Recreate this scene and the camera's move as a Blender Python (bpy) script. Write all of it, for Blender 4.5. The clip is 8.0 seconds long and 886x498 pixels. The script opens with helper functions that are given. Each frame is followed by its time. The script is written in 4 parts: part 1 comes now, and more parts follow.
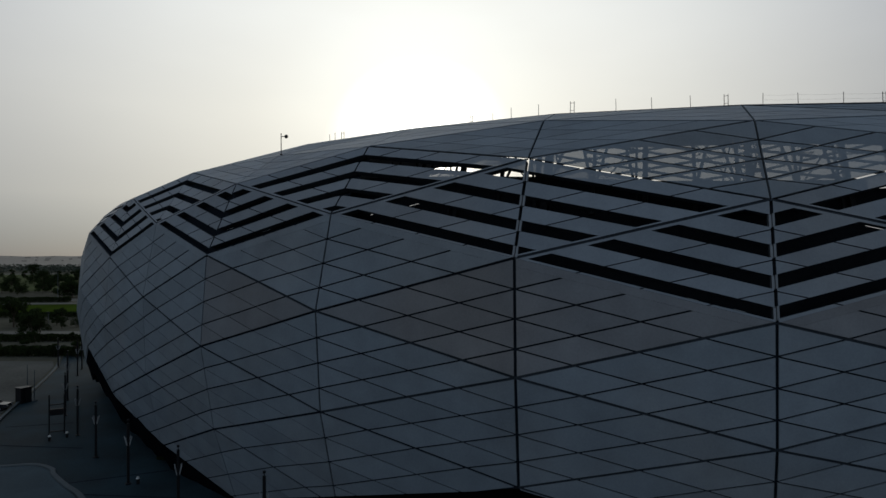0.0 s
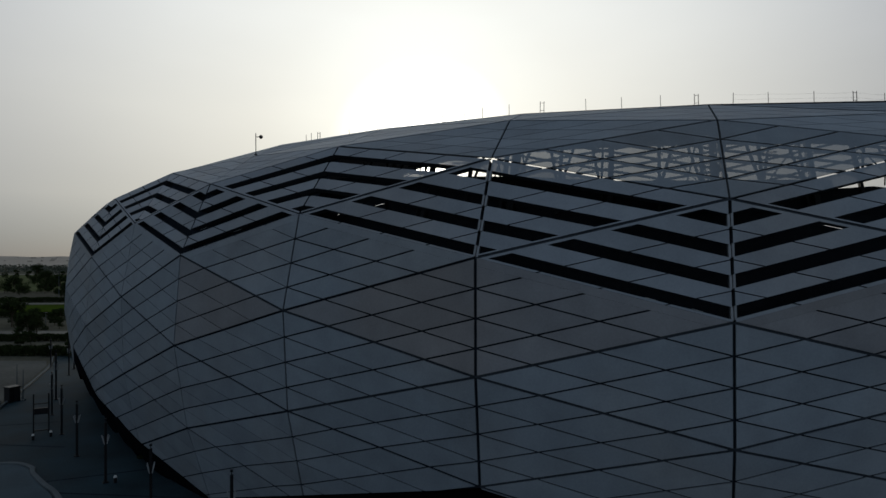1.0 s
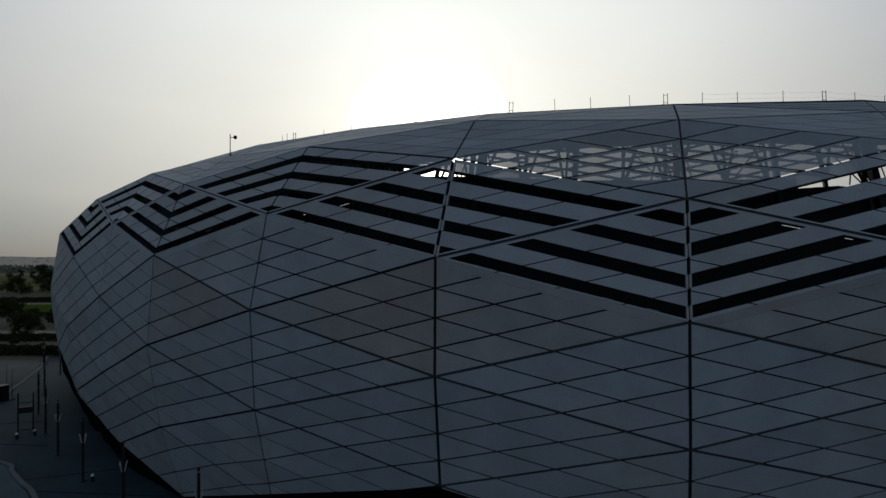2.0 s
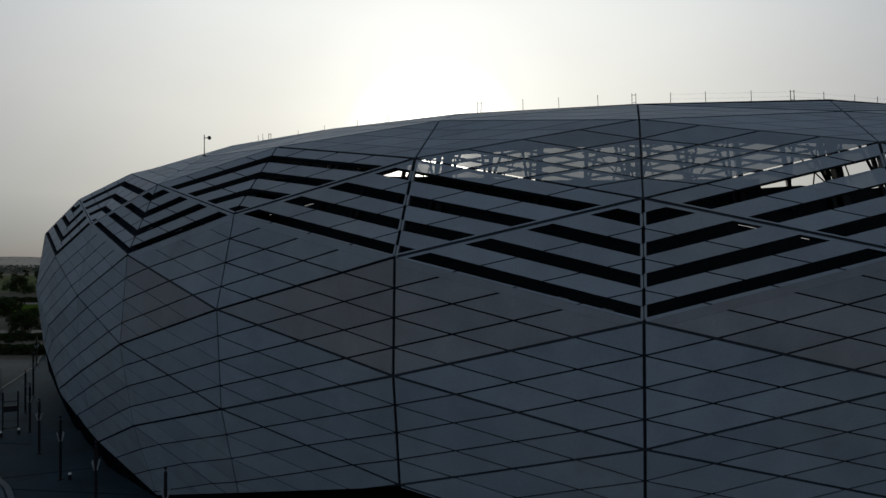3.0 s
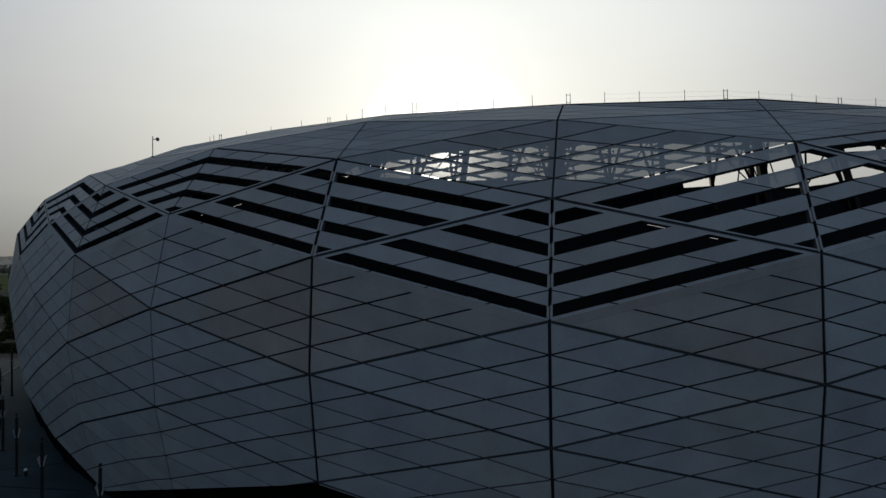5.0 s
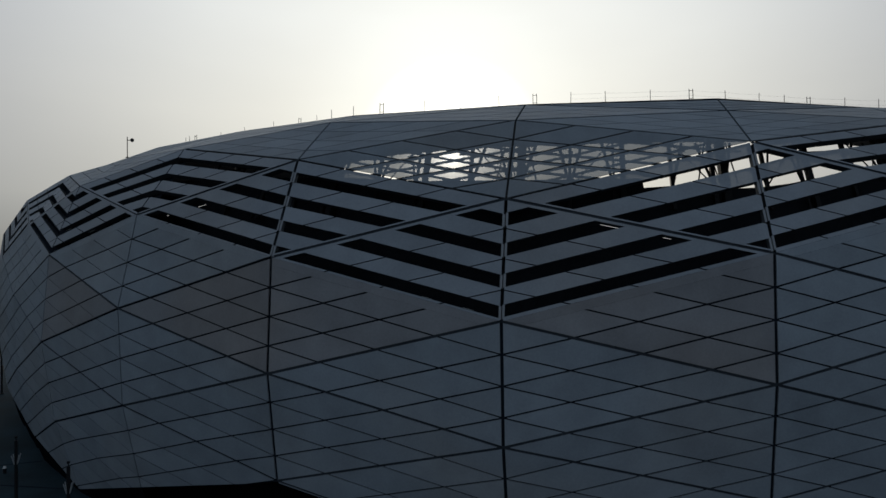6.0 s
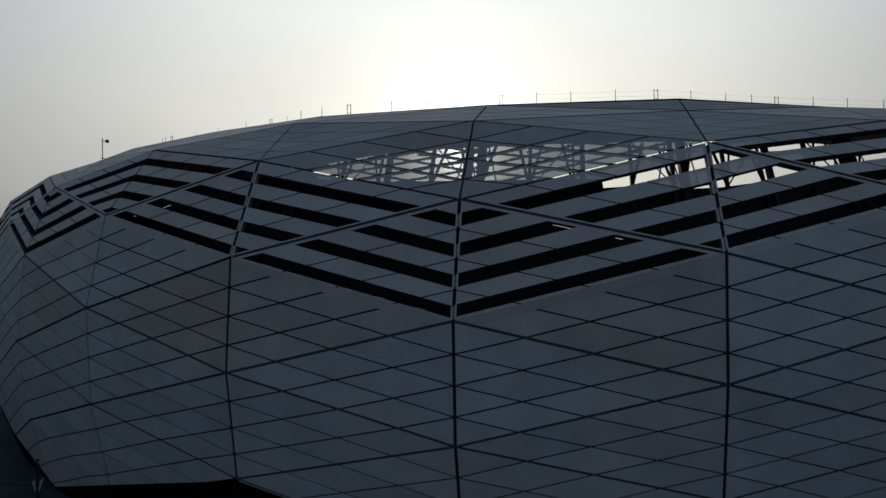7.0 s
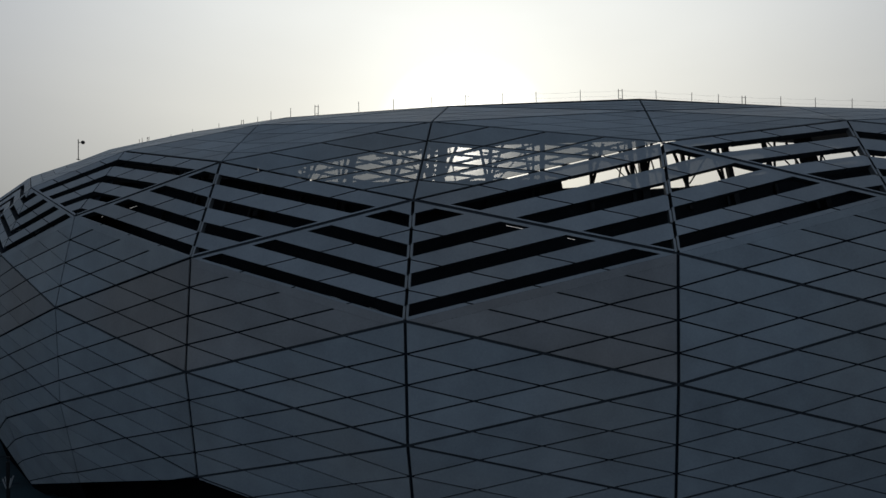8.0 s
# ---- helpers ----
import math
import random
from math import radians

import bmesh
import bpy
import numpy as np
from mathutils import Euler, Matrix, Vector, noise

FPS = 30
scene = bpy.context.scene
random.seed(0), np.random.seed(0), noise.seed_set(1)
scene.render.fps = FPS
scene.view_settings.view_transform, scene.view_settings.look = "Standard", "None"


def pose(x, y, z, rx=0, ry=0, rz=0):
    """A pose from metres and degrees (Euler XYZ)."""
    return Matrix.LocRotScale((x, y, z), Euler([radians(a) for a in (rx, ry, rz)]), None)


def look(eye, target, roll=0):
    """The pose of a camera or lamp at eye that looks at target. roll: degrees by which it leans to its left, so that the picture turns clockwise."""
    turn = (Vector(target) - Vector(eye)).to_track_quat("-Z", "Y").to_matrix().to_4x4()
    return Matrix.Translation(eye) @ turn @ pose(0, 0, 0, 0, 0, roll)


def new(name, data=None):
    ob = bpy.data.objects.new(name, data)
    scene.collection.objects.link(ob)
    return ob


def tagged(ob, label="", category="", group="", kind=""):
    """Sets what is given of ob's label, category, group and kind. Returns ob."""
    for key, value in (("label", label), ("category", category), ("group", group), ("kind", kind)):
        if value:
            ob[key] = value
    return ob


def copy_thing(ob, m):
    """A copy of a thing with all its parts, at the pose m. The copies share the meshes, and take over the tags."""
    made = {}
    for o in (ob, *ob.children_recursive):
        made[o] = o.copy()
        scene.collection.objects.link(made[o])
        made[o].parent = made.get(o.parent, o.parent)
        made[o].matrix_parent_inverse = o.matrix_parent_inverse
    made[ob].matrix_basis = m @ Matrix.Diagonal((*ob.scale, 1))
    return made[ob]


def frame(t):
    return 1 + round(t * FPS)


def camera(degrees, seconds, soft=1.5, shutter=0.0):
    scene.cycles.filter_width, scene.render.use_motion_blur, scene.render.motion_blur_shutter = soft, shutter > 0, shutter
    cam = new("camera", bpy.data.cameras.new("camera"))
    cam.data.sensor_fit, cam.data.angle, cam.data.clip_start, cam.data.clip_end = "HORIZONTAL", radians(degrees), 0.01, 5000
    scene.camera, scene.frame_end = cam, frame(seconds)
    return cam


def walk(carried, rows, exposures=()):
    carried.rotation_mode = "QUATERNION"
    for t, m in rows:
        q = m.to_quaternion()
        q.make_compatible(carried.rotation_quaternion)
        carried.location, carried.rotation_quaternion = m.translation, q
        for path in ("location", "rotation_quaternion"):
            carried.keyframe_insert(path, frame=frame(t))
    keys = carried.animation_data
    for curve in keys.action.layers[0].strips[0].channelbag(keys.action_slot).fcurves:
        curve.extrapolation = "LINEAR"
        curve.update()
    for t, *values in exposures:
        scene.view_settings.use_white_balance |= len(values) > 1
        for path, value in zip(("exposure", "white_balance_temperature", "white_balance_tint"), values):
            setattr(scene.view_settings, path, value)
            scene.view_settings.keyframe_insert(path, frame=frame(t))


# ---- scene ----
cam = camera(72.0, 8.0, soft=1.5)
# seconds, place, yaw, pitch, lean of the flying camera
PATH = [
    (0.0, -0.453, -0.188, 23.267, -0.379, 0.515, -0.393),
    (0.5, 1.016, -0.247, 23.221, -0.169, 0.546, -0.387),
    (1.0, 2.510, -0.304, 23.182, 0.048, 0.571, -0.382),
    (1.5, 4.028, -0.360, 23.148, 0.270, 0.591, -0.379),
    (3.0, 8.715, -0.517, 23.078, 0.971, 0.617, -0.381),
    (3.5, 10.318, -0.565, 23.066, 1.216, 0.614, -0.385),
    (4.0, 11.939, -0.612, 23.059, 1.468, 0.606, -0.391),
    (4.5, 13.578, -0.657, 23.058, 1.725, 0.592, -0.399),
    (6.0, 18.590, -0.782, 23.087, 2.532, 0.517, -0.433),
    (6.5, 20.288, -0.820, 23.108, 2.812, 0.481, -0.448),
    (7.0, 21.999, -0.856, 23.134, 3.099, 0.439, -0.465),
    (7.5, 23.721, -0.891, 23.166, 3.391, 0.391, -0.483),
    (8.0, 25.453, -0.923, 23.203, 3.689, 0.338, -0.504),
]
walk(cam, [(t, pose(x, y, z, 90 + pitch, 0, yaw) @ pose(0, 0, 0, 0, 0, lean)) for t, x, y, z, yaw, pitch, lean in PATH],
     exposures=[(0.0, 0.0), (8.0, 0.0)])

# ---------------------------------------------------------------- sky and sun
SUN_AZ, SUN_EL = radians(-1.6), radians(9.1)
SUN_DIR = Vector((math.sin(SUN_AZ) * math.cos(SUN_EL), math.cos(SUN_AZ) * math.cos(SUN_EL), math.sin(SUN_EL)))


def build_world():
    world = bpy.data.worlds.new("hazy_evening_sky")
    world.use_nodes = True
    scene.world = world
    nt = world.node_tree
    nt.nodes.clear()
    out = nt.nodes.new("ShaderNodeOutputWorld")
    sky = nt.nodes.new("ShaderNodeTexSky")
    sky.sky_type = "NISHITA"
    sky.sun_disc = False
    sky.sun_elevation = SUN_EL
    sky.sun_rotation = SUN_AZ
    sky.air_density, sky.dust_density, sky.ozone_density = 0.7, 0.3, 2.0
    clear = nt.nodes.new("ShaderNodeBackground")
    clear.inputs["Strength"].default_value = 0.007
    nt.links.new(sky.outputs[0], clear.inputs["Color"])
    # dust in the air: a wide pale glow round the sun that fades with the angle from it
    co = nt.nodes.new("ShaderNodeTexCoord")
    dot = nt.nodes.new("ShaderNodeVectorMath")
    dot.operation = "DOT_PRODUCT"
    dot.inputs[1].default_value = SUN_DIR
    nt.links.new(co.outputs["Generated"], dot.inputs[0])
    ac = nt.nodes.new("ShaderNodeMath")
    ac.operation = "ARCCOSINE"
    nt.links.new(dot.outputs["Value"], ac.inputs[0])
    sc = nt.nodes.new("ShaderNodeMath")
    sc.operation = "DIVIDE"
    sc.inputs[1].default_value = math.pi
    nt.links.new(ac.outputs[0], sc.inputs[0])
    ramp = nt.nodes.new("ShaderNodeValToRGB")
    el = ramp.color_ramp.elements
    stops = GLOW
    while len(el) < len(stops):
        el.new(0.5)
    for e, (deg, col) in zip(el, stops):
        e.position = deg / 180
        e.color = (*col, 1)
    nt.links.new(sc.outputs[0], ramp.inputs[0])
    haze = nt.nodes.new("ShaderNodeBackground")
    haze.inputs["Strength"].default_value = 1.0
    # thin veil of uneven cloud
    veil = nt.nodes.new("ShaderNodeTexNoise")
    veil.inputs["Scale"].default_value = 2.2
    veil.inputs["Detail"].default_value = 5
    stretch = nt.nodes.new("ShaderNodeMapping")
    stretch.inputs["Scale"].default_value = (1, 1, 3)
    nt.links.new(co.outputs["Generated"], stretch.inputs[0])
    nt.links.new(stretch.outputs[0], veil.inputs["Vector"])
    lift = nt.nodes.new("ShaderNodeMapRange")
    lift.inputs["To Min"].default_value = 0.93
    lift.inputs["To Max"].default_value = 1.07
    nt.links.new(veil.outputs["Fac"], lift.inputs["Value"])
    # the dust is thicker and browner low over the ground
    sep = nt.nodes.new("ShaderNodeSeparateXYZ")
    nt.links.new(co.outputs["Generated"], sep.inputs[0])
    low = nt.nodes.new("ShaderNodeValToRGB")
    le = low.color_ramp.elements
    while len(le) < len(LOW):
        le.new(0.5)
    for e, (p, col) in zip(le, LOW):
        e.position = p
        e.color = (*col, 1)
    nt.links.new(sep.outputs["Z"], low.inputs[0])
    m1 = nt.nodes.new("ShaderNodeVectorMath")
    m1.operation = "MULTIPLY"
    nt.links.new(ramp.outputs[0], m1.inputs[0])
    nt.links.new(low.outputs[0], m1.inputs[1])
    m2 = nt.nodes.new("ShaderNodeVectorMath")
    m2.operation = "SCALE"
    nt.links.new(m1.outputs[0], m2.inputs[0])
    nt.links.new(lift.outputs[0], m2.inputs["Scale"])
    nt.links.new(m2.outputs[0], haze.inputs["Color"])
    add = nt.nodes.new("ShaderNodeAddShader")
    nt.links.new(clear.outputs[0], add.inputs[0])
    nt.links.new(haze.outputs[0], add.inputs[1])
    nt.links.new(add.outputs[0], out.inputs[0])


# degrees from the sun, colour of the glow
GLOW = [(0, (14.0, 13.8, 13.0)), (1.0, (8.0, 7.9, 7.4)), (2.4, (3.6, 3.58, 3.4)), (5, (1.7, 1.69, 1.58)), (9, (1.07, 1.065, 0.985)), (15, (0.93, 0.922, 0.855)), (24, (0.785, 0.785, 0.745)), (38, (0.525, 0.535, 0.54)), (54, (0.165, 0.185, 0.208)), (95, (0.104, 0.130, 0.161)), (130, (0.190, 0.236, 0.292)), (180, (0.210, 0.260, 0.324))]
LOW = [(0.0, (0.35, 0.335, 0.33)), (0.09, (0.70, 0.67, 0.62)), (0.22, (0.895, 0.88, 0.845)), (0.36, (0.985, 1.0, 1.015))]
build_world()

sun = new("sun", bpy.data.lights.new("sun", "SUN"))
sun.data.energy = 0.3
sun.data.angle = radians(4)
sun.data.color = (1.0, 0.9, 0.76)
sun.matrix_world = look((0, 0, 60), Vector((0, 0, 60)) - SUN_DIR)


# ---------------------------------------------------------------- materials
def rgb(c):
    return (c[0], c[1], c[2], 1)


def surface(name, base, rough=0.6, metal=0.0, fine=8.0, coarse=0.4, spread=0.25, bump=0.02, per_object=0.0, per_island=0.0, brown_tint=None, glow=None, shine=0.5):
    """A node material with two scales of mottling, a fine relief and, if wanted, a shade of its own for each piece."""
    m = bpy.data.materials.new(name)
    m.use_nodes = True
    nt = m.node_tree
    b = nt.nodes["Principled BSDF"]
    geo = nt.nodes.new("ShaderNodeNewGeometry")
    n1 = nt.nodes.new("ShaderNodeTexNoise")
    n1.inputs["Scale"].default_value = fine
    n1.inputs["Detail"].default_value = 6
    n2 = nt.nodes.new("ShaderNodeTexNoise")
    n2.inputs["Scale"].default_value = coarse
    n2.inputs["Detail"].default_value = 4
    for n in (n1, n2):
        nt.links.new(geo.outputs["Position"], n.inputs["Vector"])
    mixv = nt.nodes.new("ShaderNodeMath")
    mixv.operation = "MULTIPLY_ADD"
    mixv.inputs[1].default_value = 0.55
    nt.links.new(n1.outputs["Fac"], mixv.inputs[0])
    nt.links.new(n2.outputs["Fac"], mixv.inputs[2])
    last = mixv.outputs[0]
    for amount, socket in ((per_object, nt.nodes.new("ShaderNodeObjectInfo").outputs["Random"]), (per_island, geo.outputs["Random Per Island"])):
        if amount:
            k = nt.nodes.new("ShaderNodeMath")
            k.operation = "MULTIPLY_ADD"
            k.inputs[1].default_value = amount
            nt.links.new(socket, k.inputs[0])
            nt.links.new(last, k.inputs[2])
            last = k.outputs[0]
    mr = nt.nodes.new("ShaderNodeMapRange")
    mr.inputs["From Min"].default_value = 0.45
    mr.inputs["From Max"].default_value = 1.1 + per_object + per_island
    mr.inputs["To Min"].default_value = 1 - spread
    mr.inputs["To Max"].default_value = 1 + spread
    nt.links.new(last, mr.inputs["Value"])
    sc = nt.nodes.new("ShaderNodeVectorMath")
    sc.operation = "SCALE"
    sc.inputs[0].default_value = base
    nt.links.new(mr.outputs[0], sc.inputs["Scale"])
    nt.links.new(sc.outputs[0], b.inputs["Base Color"])
    if brown_tint:
        # a little browner in broad patches, by slow noise
        n3 = nt.nodes.new("ShaderNodeTexNoise")
        n3.inputs["Scale"].default_value = 0.07
        n3.inputs["Detail"].default_value = 3
        nt.links.new(geo.outputs["Position"], n3.inputs["Vector"])
        pick = nt.nodes.new("ShaderNodeMapRange")
        pick.inputs["From Min"].default_value = 0.46
        pick.inputs["From Max"].default_value = 0.64
        nt.links.new(n3.outputs["Fac"], pick.inputs["Value"])
        warm = nt.nodes.new("ShaderNodeMix")
        warm.data_type = "RGBA"
        warm.blend_type = "MULTIPLY"
        warm.inputs["B"].default_value = (*brown_tint, 1)
        nt.links.new(pick.outputs[0], warm.inputs["Factor"])
        nt.links.new(sc.outputs[0], warm.inputs["A"])
        nt.links.new(warm.outputs["Result"], b.inputs["Base Color"])
    rr = nt.nodes.new("ShaderNodeMapRange")
    rr.inputs["To Min"].default_value = max(0.05, rough - 0.12)
    rr.inputs["To Max"].default_value = min(1.0, rough + 0.12)
    nt.links.new(n2.outputs["Fac"], rr.inputs["Value"])
    nt.links.new(rr.outputs[0], b.inputs["Roughness"])
    b.inputs["Metallic"].default_value = metal
    b.inputs["Specular IOR Level"].default_value = shine
    if bump:
        bp = nt.nodes.new("ShaderNodeBump")
        bp.inputs["Strength"].default_value = 0.4
        bp.inputs["Distance"].default_value = bump
        nt.links.new(n1.outputs["Fac"], bp.inputs["Height"])
        nt.links.new(bp.outputs[0], b.inputs["Normal"])
    if glow:
        b.inputs["Emission Color"].default_value = rgb(glow[0])
        b.inputs["Emission Strength"].default_value = glow[1]
    return m


def perforated(name, base, rough, metal, opening, spread=0.2, per_object=0.25):
    """Sheet metal with holes too small to tell apart: part of the light passes straight through."""
    m = surface(name, base, rough, metal, 7, 0.45, spread, 0.0, per_object, brown_tint=(1.03, 0.97, 0.92), shine=0.15)
    nt = m.node_tree
    out = nt.nodes["Material Output"]
    b = nt.nodes["Principled BSDF"]
    tr = nt.nodes.new("ShaderNodeBsdfTransparent")
    mx = nt.nodes.new("ShaderNodeMixShader")
    mx.inputs[0].default_value = opening
    nt.links.new(b.outputs[0], mx.inputs[1])
    nt.links.new(tr.outputs[0], mx.inputs[2])
    nt.links.new(mx.outputs[0], out.inputs[0])
    return m


MAT = {
    "panel": surface("grey_metal_panel", (0.298, 0.335, 0.376), 0.5, 0.05, 7, 0.45, 0.24, 0.0, per_object=0.35, brown_tint=(1.03, 0.97, 0.92), shine=0.15),
    # browner, darker copy of the panel: reflected surroundings put into the colour
    "reflection_tint_panel": surface("reflection_tinted_metal_panel", (0.290, 0.290, 0.304), 0.5, 0.05, 7, 0.45, 0.24, 0.0, per_object=0.35, brown_tint=(1.03, 0.97, 0.92), shine=0.15),
    "mesh_panel": perforated("perforated_metal_panel", (0.298, 0.335, 0.376), 0.5, 0.05, 0.14),
    "strip_panel": perforated("close_perforated_metal_panel", (0.335, 0.366, 0.408), 0.5, 0.05, 0.04),
    # black, so the unlit hollow behind the slots is in the colour
    "backing": surface("black_backing", (0.026, 0.032, 0.042), 0.9, 0, 4, 0.3, 0.2, 0.0, shine=0.0),
    # near-black that puts the shade under the shell into the colour
    "hem": surface("hem_shade_black", (0.006, 0.007, 0.009), 0.95, 0, 4, 0.3, 0.3, 0.0, shine=0.0),
    "gasket": surface("grey_rubber_gasket", (0.045, 0.052, 0.062), 0.8, 0, 6, 0.3, 0.3, 0.0, shine=0.1),
    # on the inner wall this black puts the dark inside into the colour
    "lining": surface("black_lining", (0.032, 0.036, 0.044), 0.9, 0, 3, 0.2, 0.25, 0.0, shine=0.0),
    "steel": surface("dark_painted_steel", (0.022, 0.023, 0.025), 0.5, 0.4, 10, 0.5, 0.2, 0.0),
    "mullion": surface("grey_aluminium_mullion", (0.26, 0.27, 0.285), 0.45, 0.5, 10, 0.5, 0.15, 0.0),
    "roof": surface("roof_membrane", (0.16, 0.16, 0.16), 0.8, 0, 2, 0.1, 0.2, 0.0),
    "seats": surface("stand_concrete", (0.13, 0.13, 0.14), 0.85, 0, 2, 0.1, 0.2, 0.0),
    "paving": surface("grey_paving", (0.023, 0.045, 0.058), 0.8, 0, 5, 0.16, 0.85, 0.01, per_island=0.3, shine=0.12),
    # for the unseen sheet that throws light up at the facade
    "bounce_ground": surface("unseen_bounce_ground", (0.19, 0.205, 0.22), 0.8, 0, 5, 0.12, 0.25, 0.01),
    "sand": surface("sandy_ground", (0.135, 0.136, 0.127), 0.95, 0, 1.5, 0.05, 0.4, 0.05, shine=0.0),
    "ground": surface("dusty_ground", (0.112, 0.11, 0.088), 0.95, 0, 0.6, 0.02, 0.5, 0.1, shine=0.0),
    "ramp": surface("pale_ramp_paving", (0.078, 0.11, 0.13), 0.85, 0, 5, 0.2, 0.3, 0.01, shine=0.12),
    "asphalt": surface("asphalt", (0.06, 0.06, 0.062), 0.85, 0, 6, 0.1, 0.3, 0.01, shine=0.12),
    "lawn": surface("mown_lawn", (0.046, 0.075, 0.012), 0.95, 0, 1.2, 0.04, 0.4, 0.05, shine=0.0),
    "field": surface("rough_grass", (0.100, 0.116, 0.060), 0.95, 0, 0.7, 0.03, 0.5, 0.05, shine=0.0),
    "dust": surface("pale_dusty_road", (0.2, 0.195, 0.175), 0.95, 0, 1.2, 0.05, 0.3, 0.02, shine=0.0),
    "kerb": surface("pale_kerb_stone", (0.115, 0.135, 0.145), 0.8, 0, 6, 0.4, 0.25, 0.01, shine=0.12),
    "bark": surface("bark", (0.10, 0.08, 0.06), 0.9, 0, 12, 1.0, 0.4, 0.02, shine=0.0),
    "leaf": surface("dark_leaves", (0.033, 0.046, 0.018), 0.9, 0, 3, 0.5, 0.35, 0.0, per_object=0.4, per_island=0.5, shine=0.0),
    "post": surface("black_post_paint", (0.02, 0.02, 0.022), 0.45, 0.2, 10, 0.8, 0.2, 0.0, shine=0.12),
    "car_paint": surface("dark_car_paint", (0.03, 0.033, 0.038), 0.3, 0.2, 9, 0.8, 0.2, 0.0),
    "car_glass": surface("dark_car_glass", (0.02, 0.022, 0.025), 0.12, 0, 9, 0.8, 0.1, 0.0),
    "fin": surface("frosted_glass_fin", (0.38, 0.39, 0.4), 0.4, 0, 10, 0.8, 0.15, 0.0),
    "white": surface("white_painted_metal", (0.7, 0.7, 0.68), 0.5, 0, 8, 0.6, 0.15, 0.0),
    "tube": surface("glowing_white_strip", (0.7, 0.7, 0.68), 0.5, 0, 8, 0.6, 0.1, 0.0, glow=((1.0, 0.98, 0.93), 0.4)),
    # pale colour and weak glow stand in for the haze in front
    "far": surface("far_town_haze_glow", (0.10, 0.10, 0.095), 1.0, 0, 0.02, 0.004, 0.3, 0.0, glow=((0.5, 0.5, 0.48), 0.10), shine=0.12),
    # greyer and lighter than the near leaves: haze mixed into the colour
    "wood_far": surface("far_woods", (0.105, 0.115, 0.09), 1.0, 0, 0.3, 0.02, 0.4, 0.0, per_island=0.5, shine=0.0),
}


# ---------------------------------------------------------------- building helpers
def mesh_ob(name, verts, faces, material, parent=None, label=""):
    me = bpy.data.meshes.new(name)
    me.from_pydata([tuple(v) for v in verts], [], faces)
    me.materials.append(MAT[material])
    me.update()
    ob = new(name, me)
    ob.parent = parent
    if label:
        tagged(ob, label)
    return ob


def empty(name, place=(0, 0, 0)):
    ob = new(name)
    ob.location = place
    ob.empty_display_size = 0.5
    return ob


class Shape:
    """Gathers boxes, bars and prisms into one mesh."""

    def __init__(self):
        self.v, self.f = [], []

    def add(self, verts, faces):
        n = len(self.v)
        self.v += [tuple(p) for p in verts]
        self.f += [tuple(i + n for i in f) for f in faces]

    def box(self, c, s, rz=0.0, bevel=0.0):
        x, y, z = s[0] / 2, s[1] / 2, s[2] / 2
        if bevel:
            ring = [(x - bevel, -y), (x, -y + bevel), (x, y - bevel), (x - bevel, y), (-x + bevel, y), (-x, y - bevel), (-x, -y + bevel), (-x + bevel, -y)]
        else:
            ring = [(x, -y), (x, y), (-x, y), (-x, -y)]
        self.prism(ring, c, -z, z, rz)

    def prism(self, ring, c, z0, z1, rz=0.0, top=1.0):
        ca, sa = math.cos(rz), math.sin(rz)
        n = len(ring)
        pts = [(c[0] + k * (px * ca - py * sa), c[1] + k * (px * sa + py * ca), c[2] + z) for z, k in ((z0, 1.0), (z1, top)) for px, py in ring]
        self.add(pts, [tuple(range(n))[::-1], tuple(range(n, 2 * n))] + [(i, (i + 1) % n, (i + 1) % n + n, i + n) for i in range(n)])

    def bar(self, a, b, w, h=None, sides=4, taper=1.0):
        a, b = Vector(a), Vector(b)
        d = (b - a).normalized()
        u = d.cross(Vector((0, 0, 1)))
        u = u.normalized() if u.length > 1e-4 else Vector((1, 0, 0))
        v = d.cross(u)
        h = h or w
        ring = [(math.cos(math.tau * (i + 0.5) / sides), math.sin(math.tau * (i + 0.5) / sides)) for i in range(sides)]
        k = 0.5 / math.cos(math.pi / sides)
        pts = [p + (u * x * w + v * y * h) * k * s for p, s in ((a, 1.0), (b, taper)) for x, y in ring]
        self.add(pts, [tuple(range(sides))[::-1], tuple(range(sides, 2 * sides))] + [(i, (i + 1) % sides, (i + 1) % sides + sides, i + sides) for i in range(sides)])

    def make(self, name, material, parent=None, label=""):
        return mesh_ob(name, self.v, self.f, material, parent, label)


# ---------------------------------------------------------------- plan of the stadium
# meridians of the shell, seen part: place of the widest point, heading inward, lift of the upper rows
SEEN = [
    (53.29, 39.94, 111.1, 0.02), (37.74, 38.32, 91.3, 0.11), (20.46, 37.36, 74.75, 0.07), (4.56, 40.86, 61.6, -0.23), (-10.22, 47.61, 47.4, -0.08),
    (-22.05, 55.63, 33.5, -0.22), (-31.79, 64.08, 47.2, 0.22), (-40.10, 72.59, 42.5, 0.04), (-49.60, 84.50, 36.0, -0.10),
    (-57.00, 95.70, 30.0, -0.10),
]
CENTRE, RADII, COUNT = Vector((42, 142)), (112.0, 103.0), 44
MERIDIANS = []
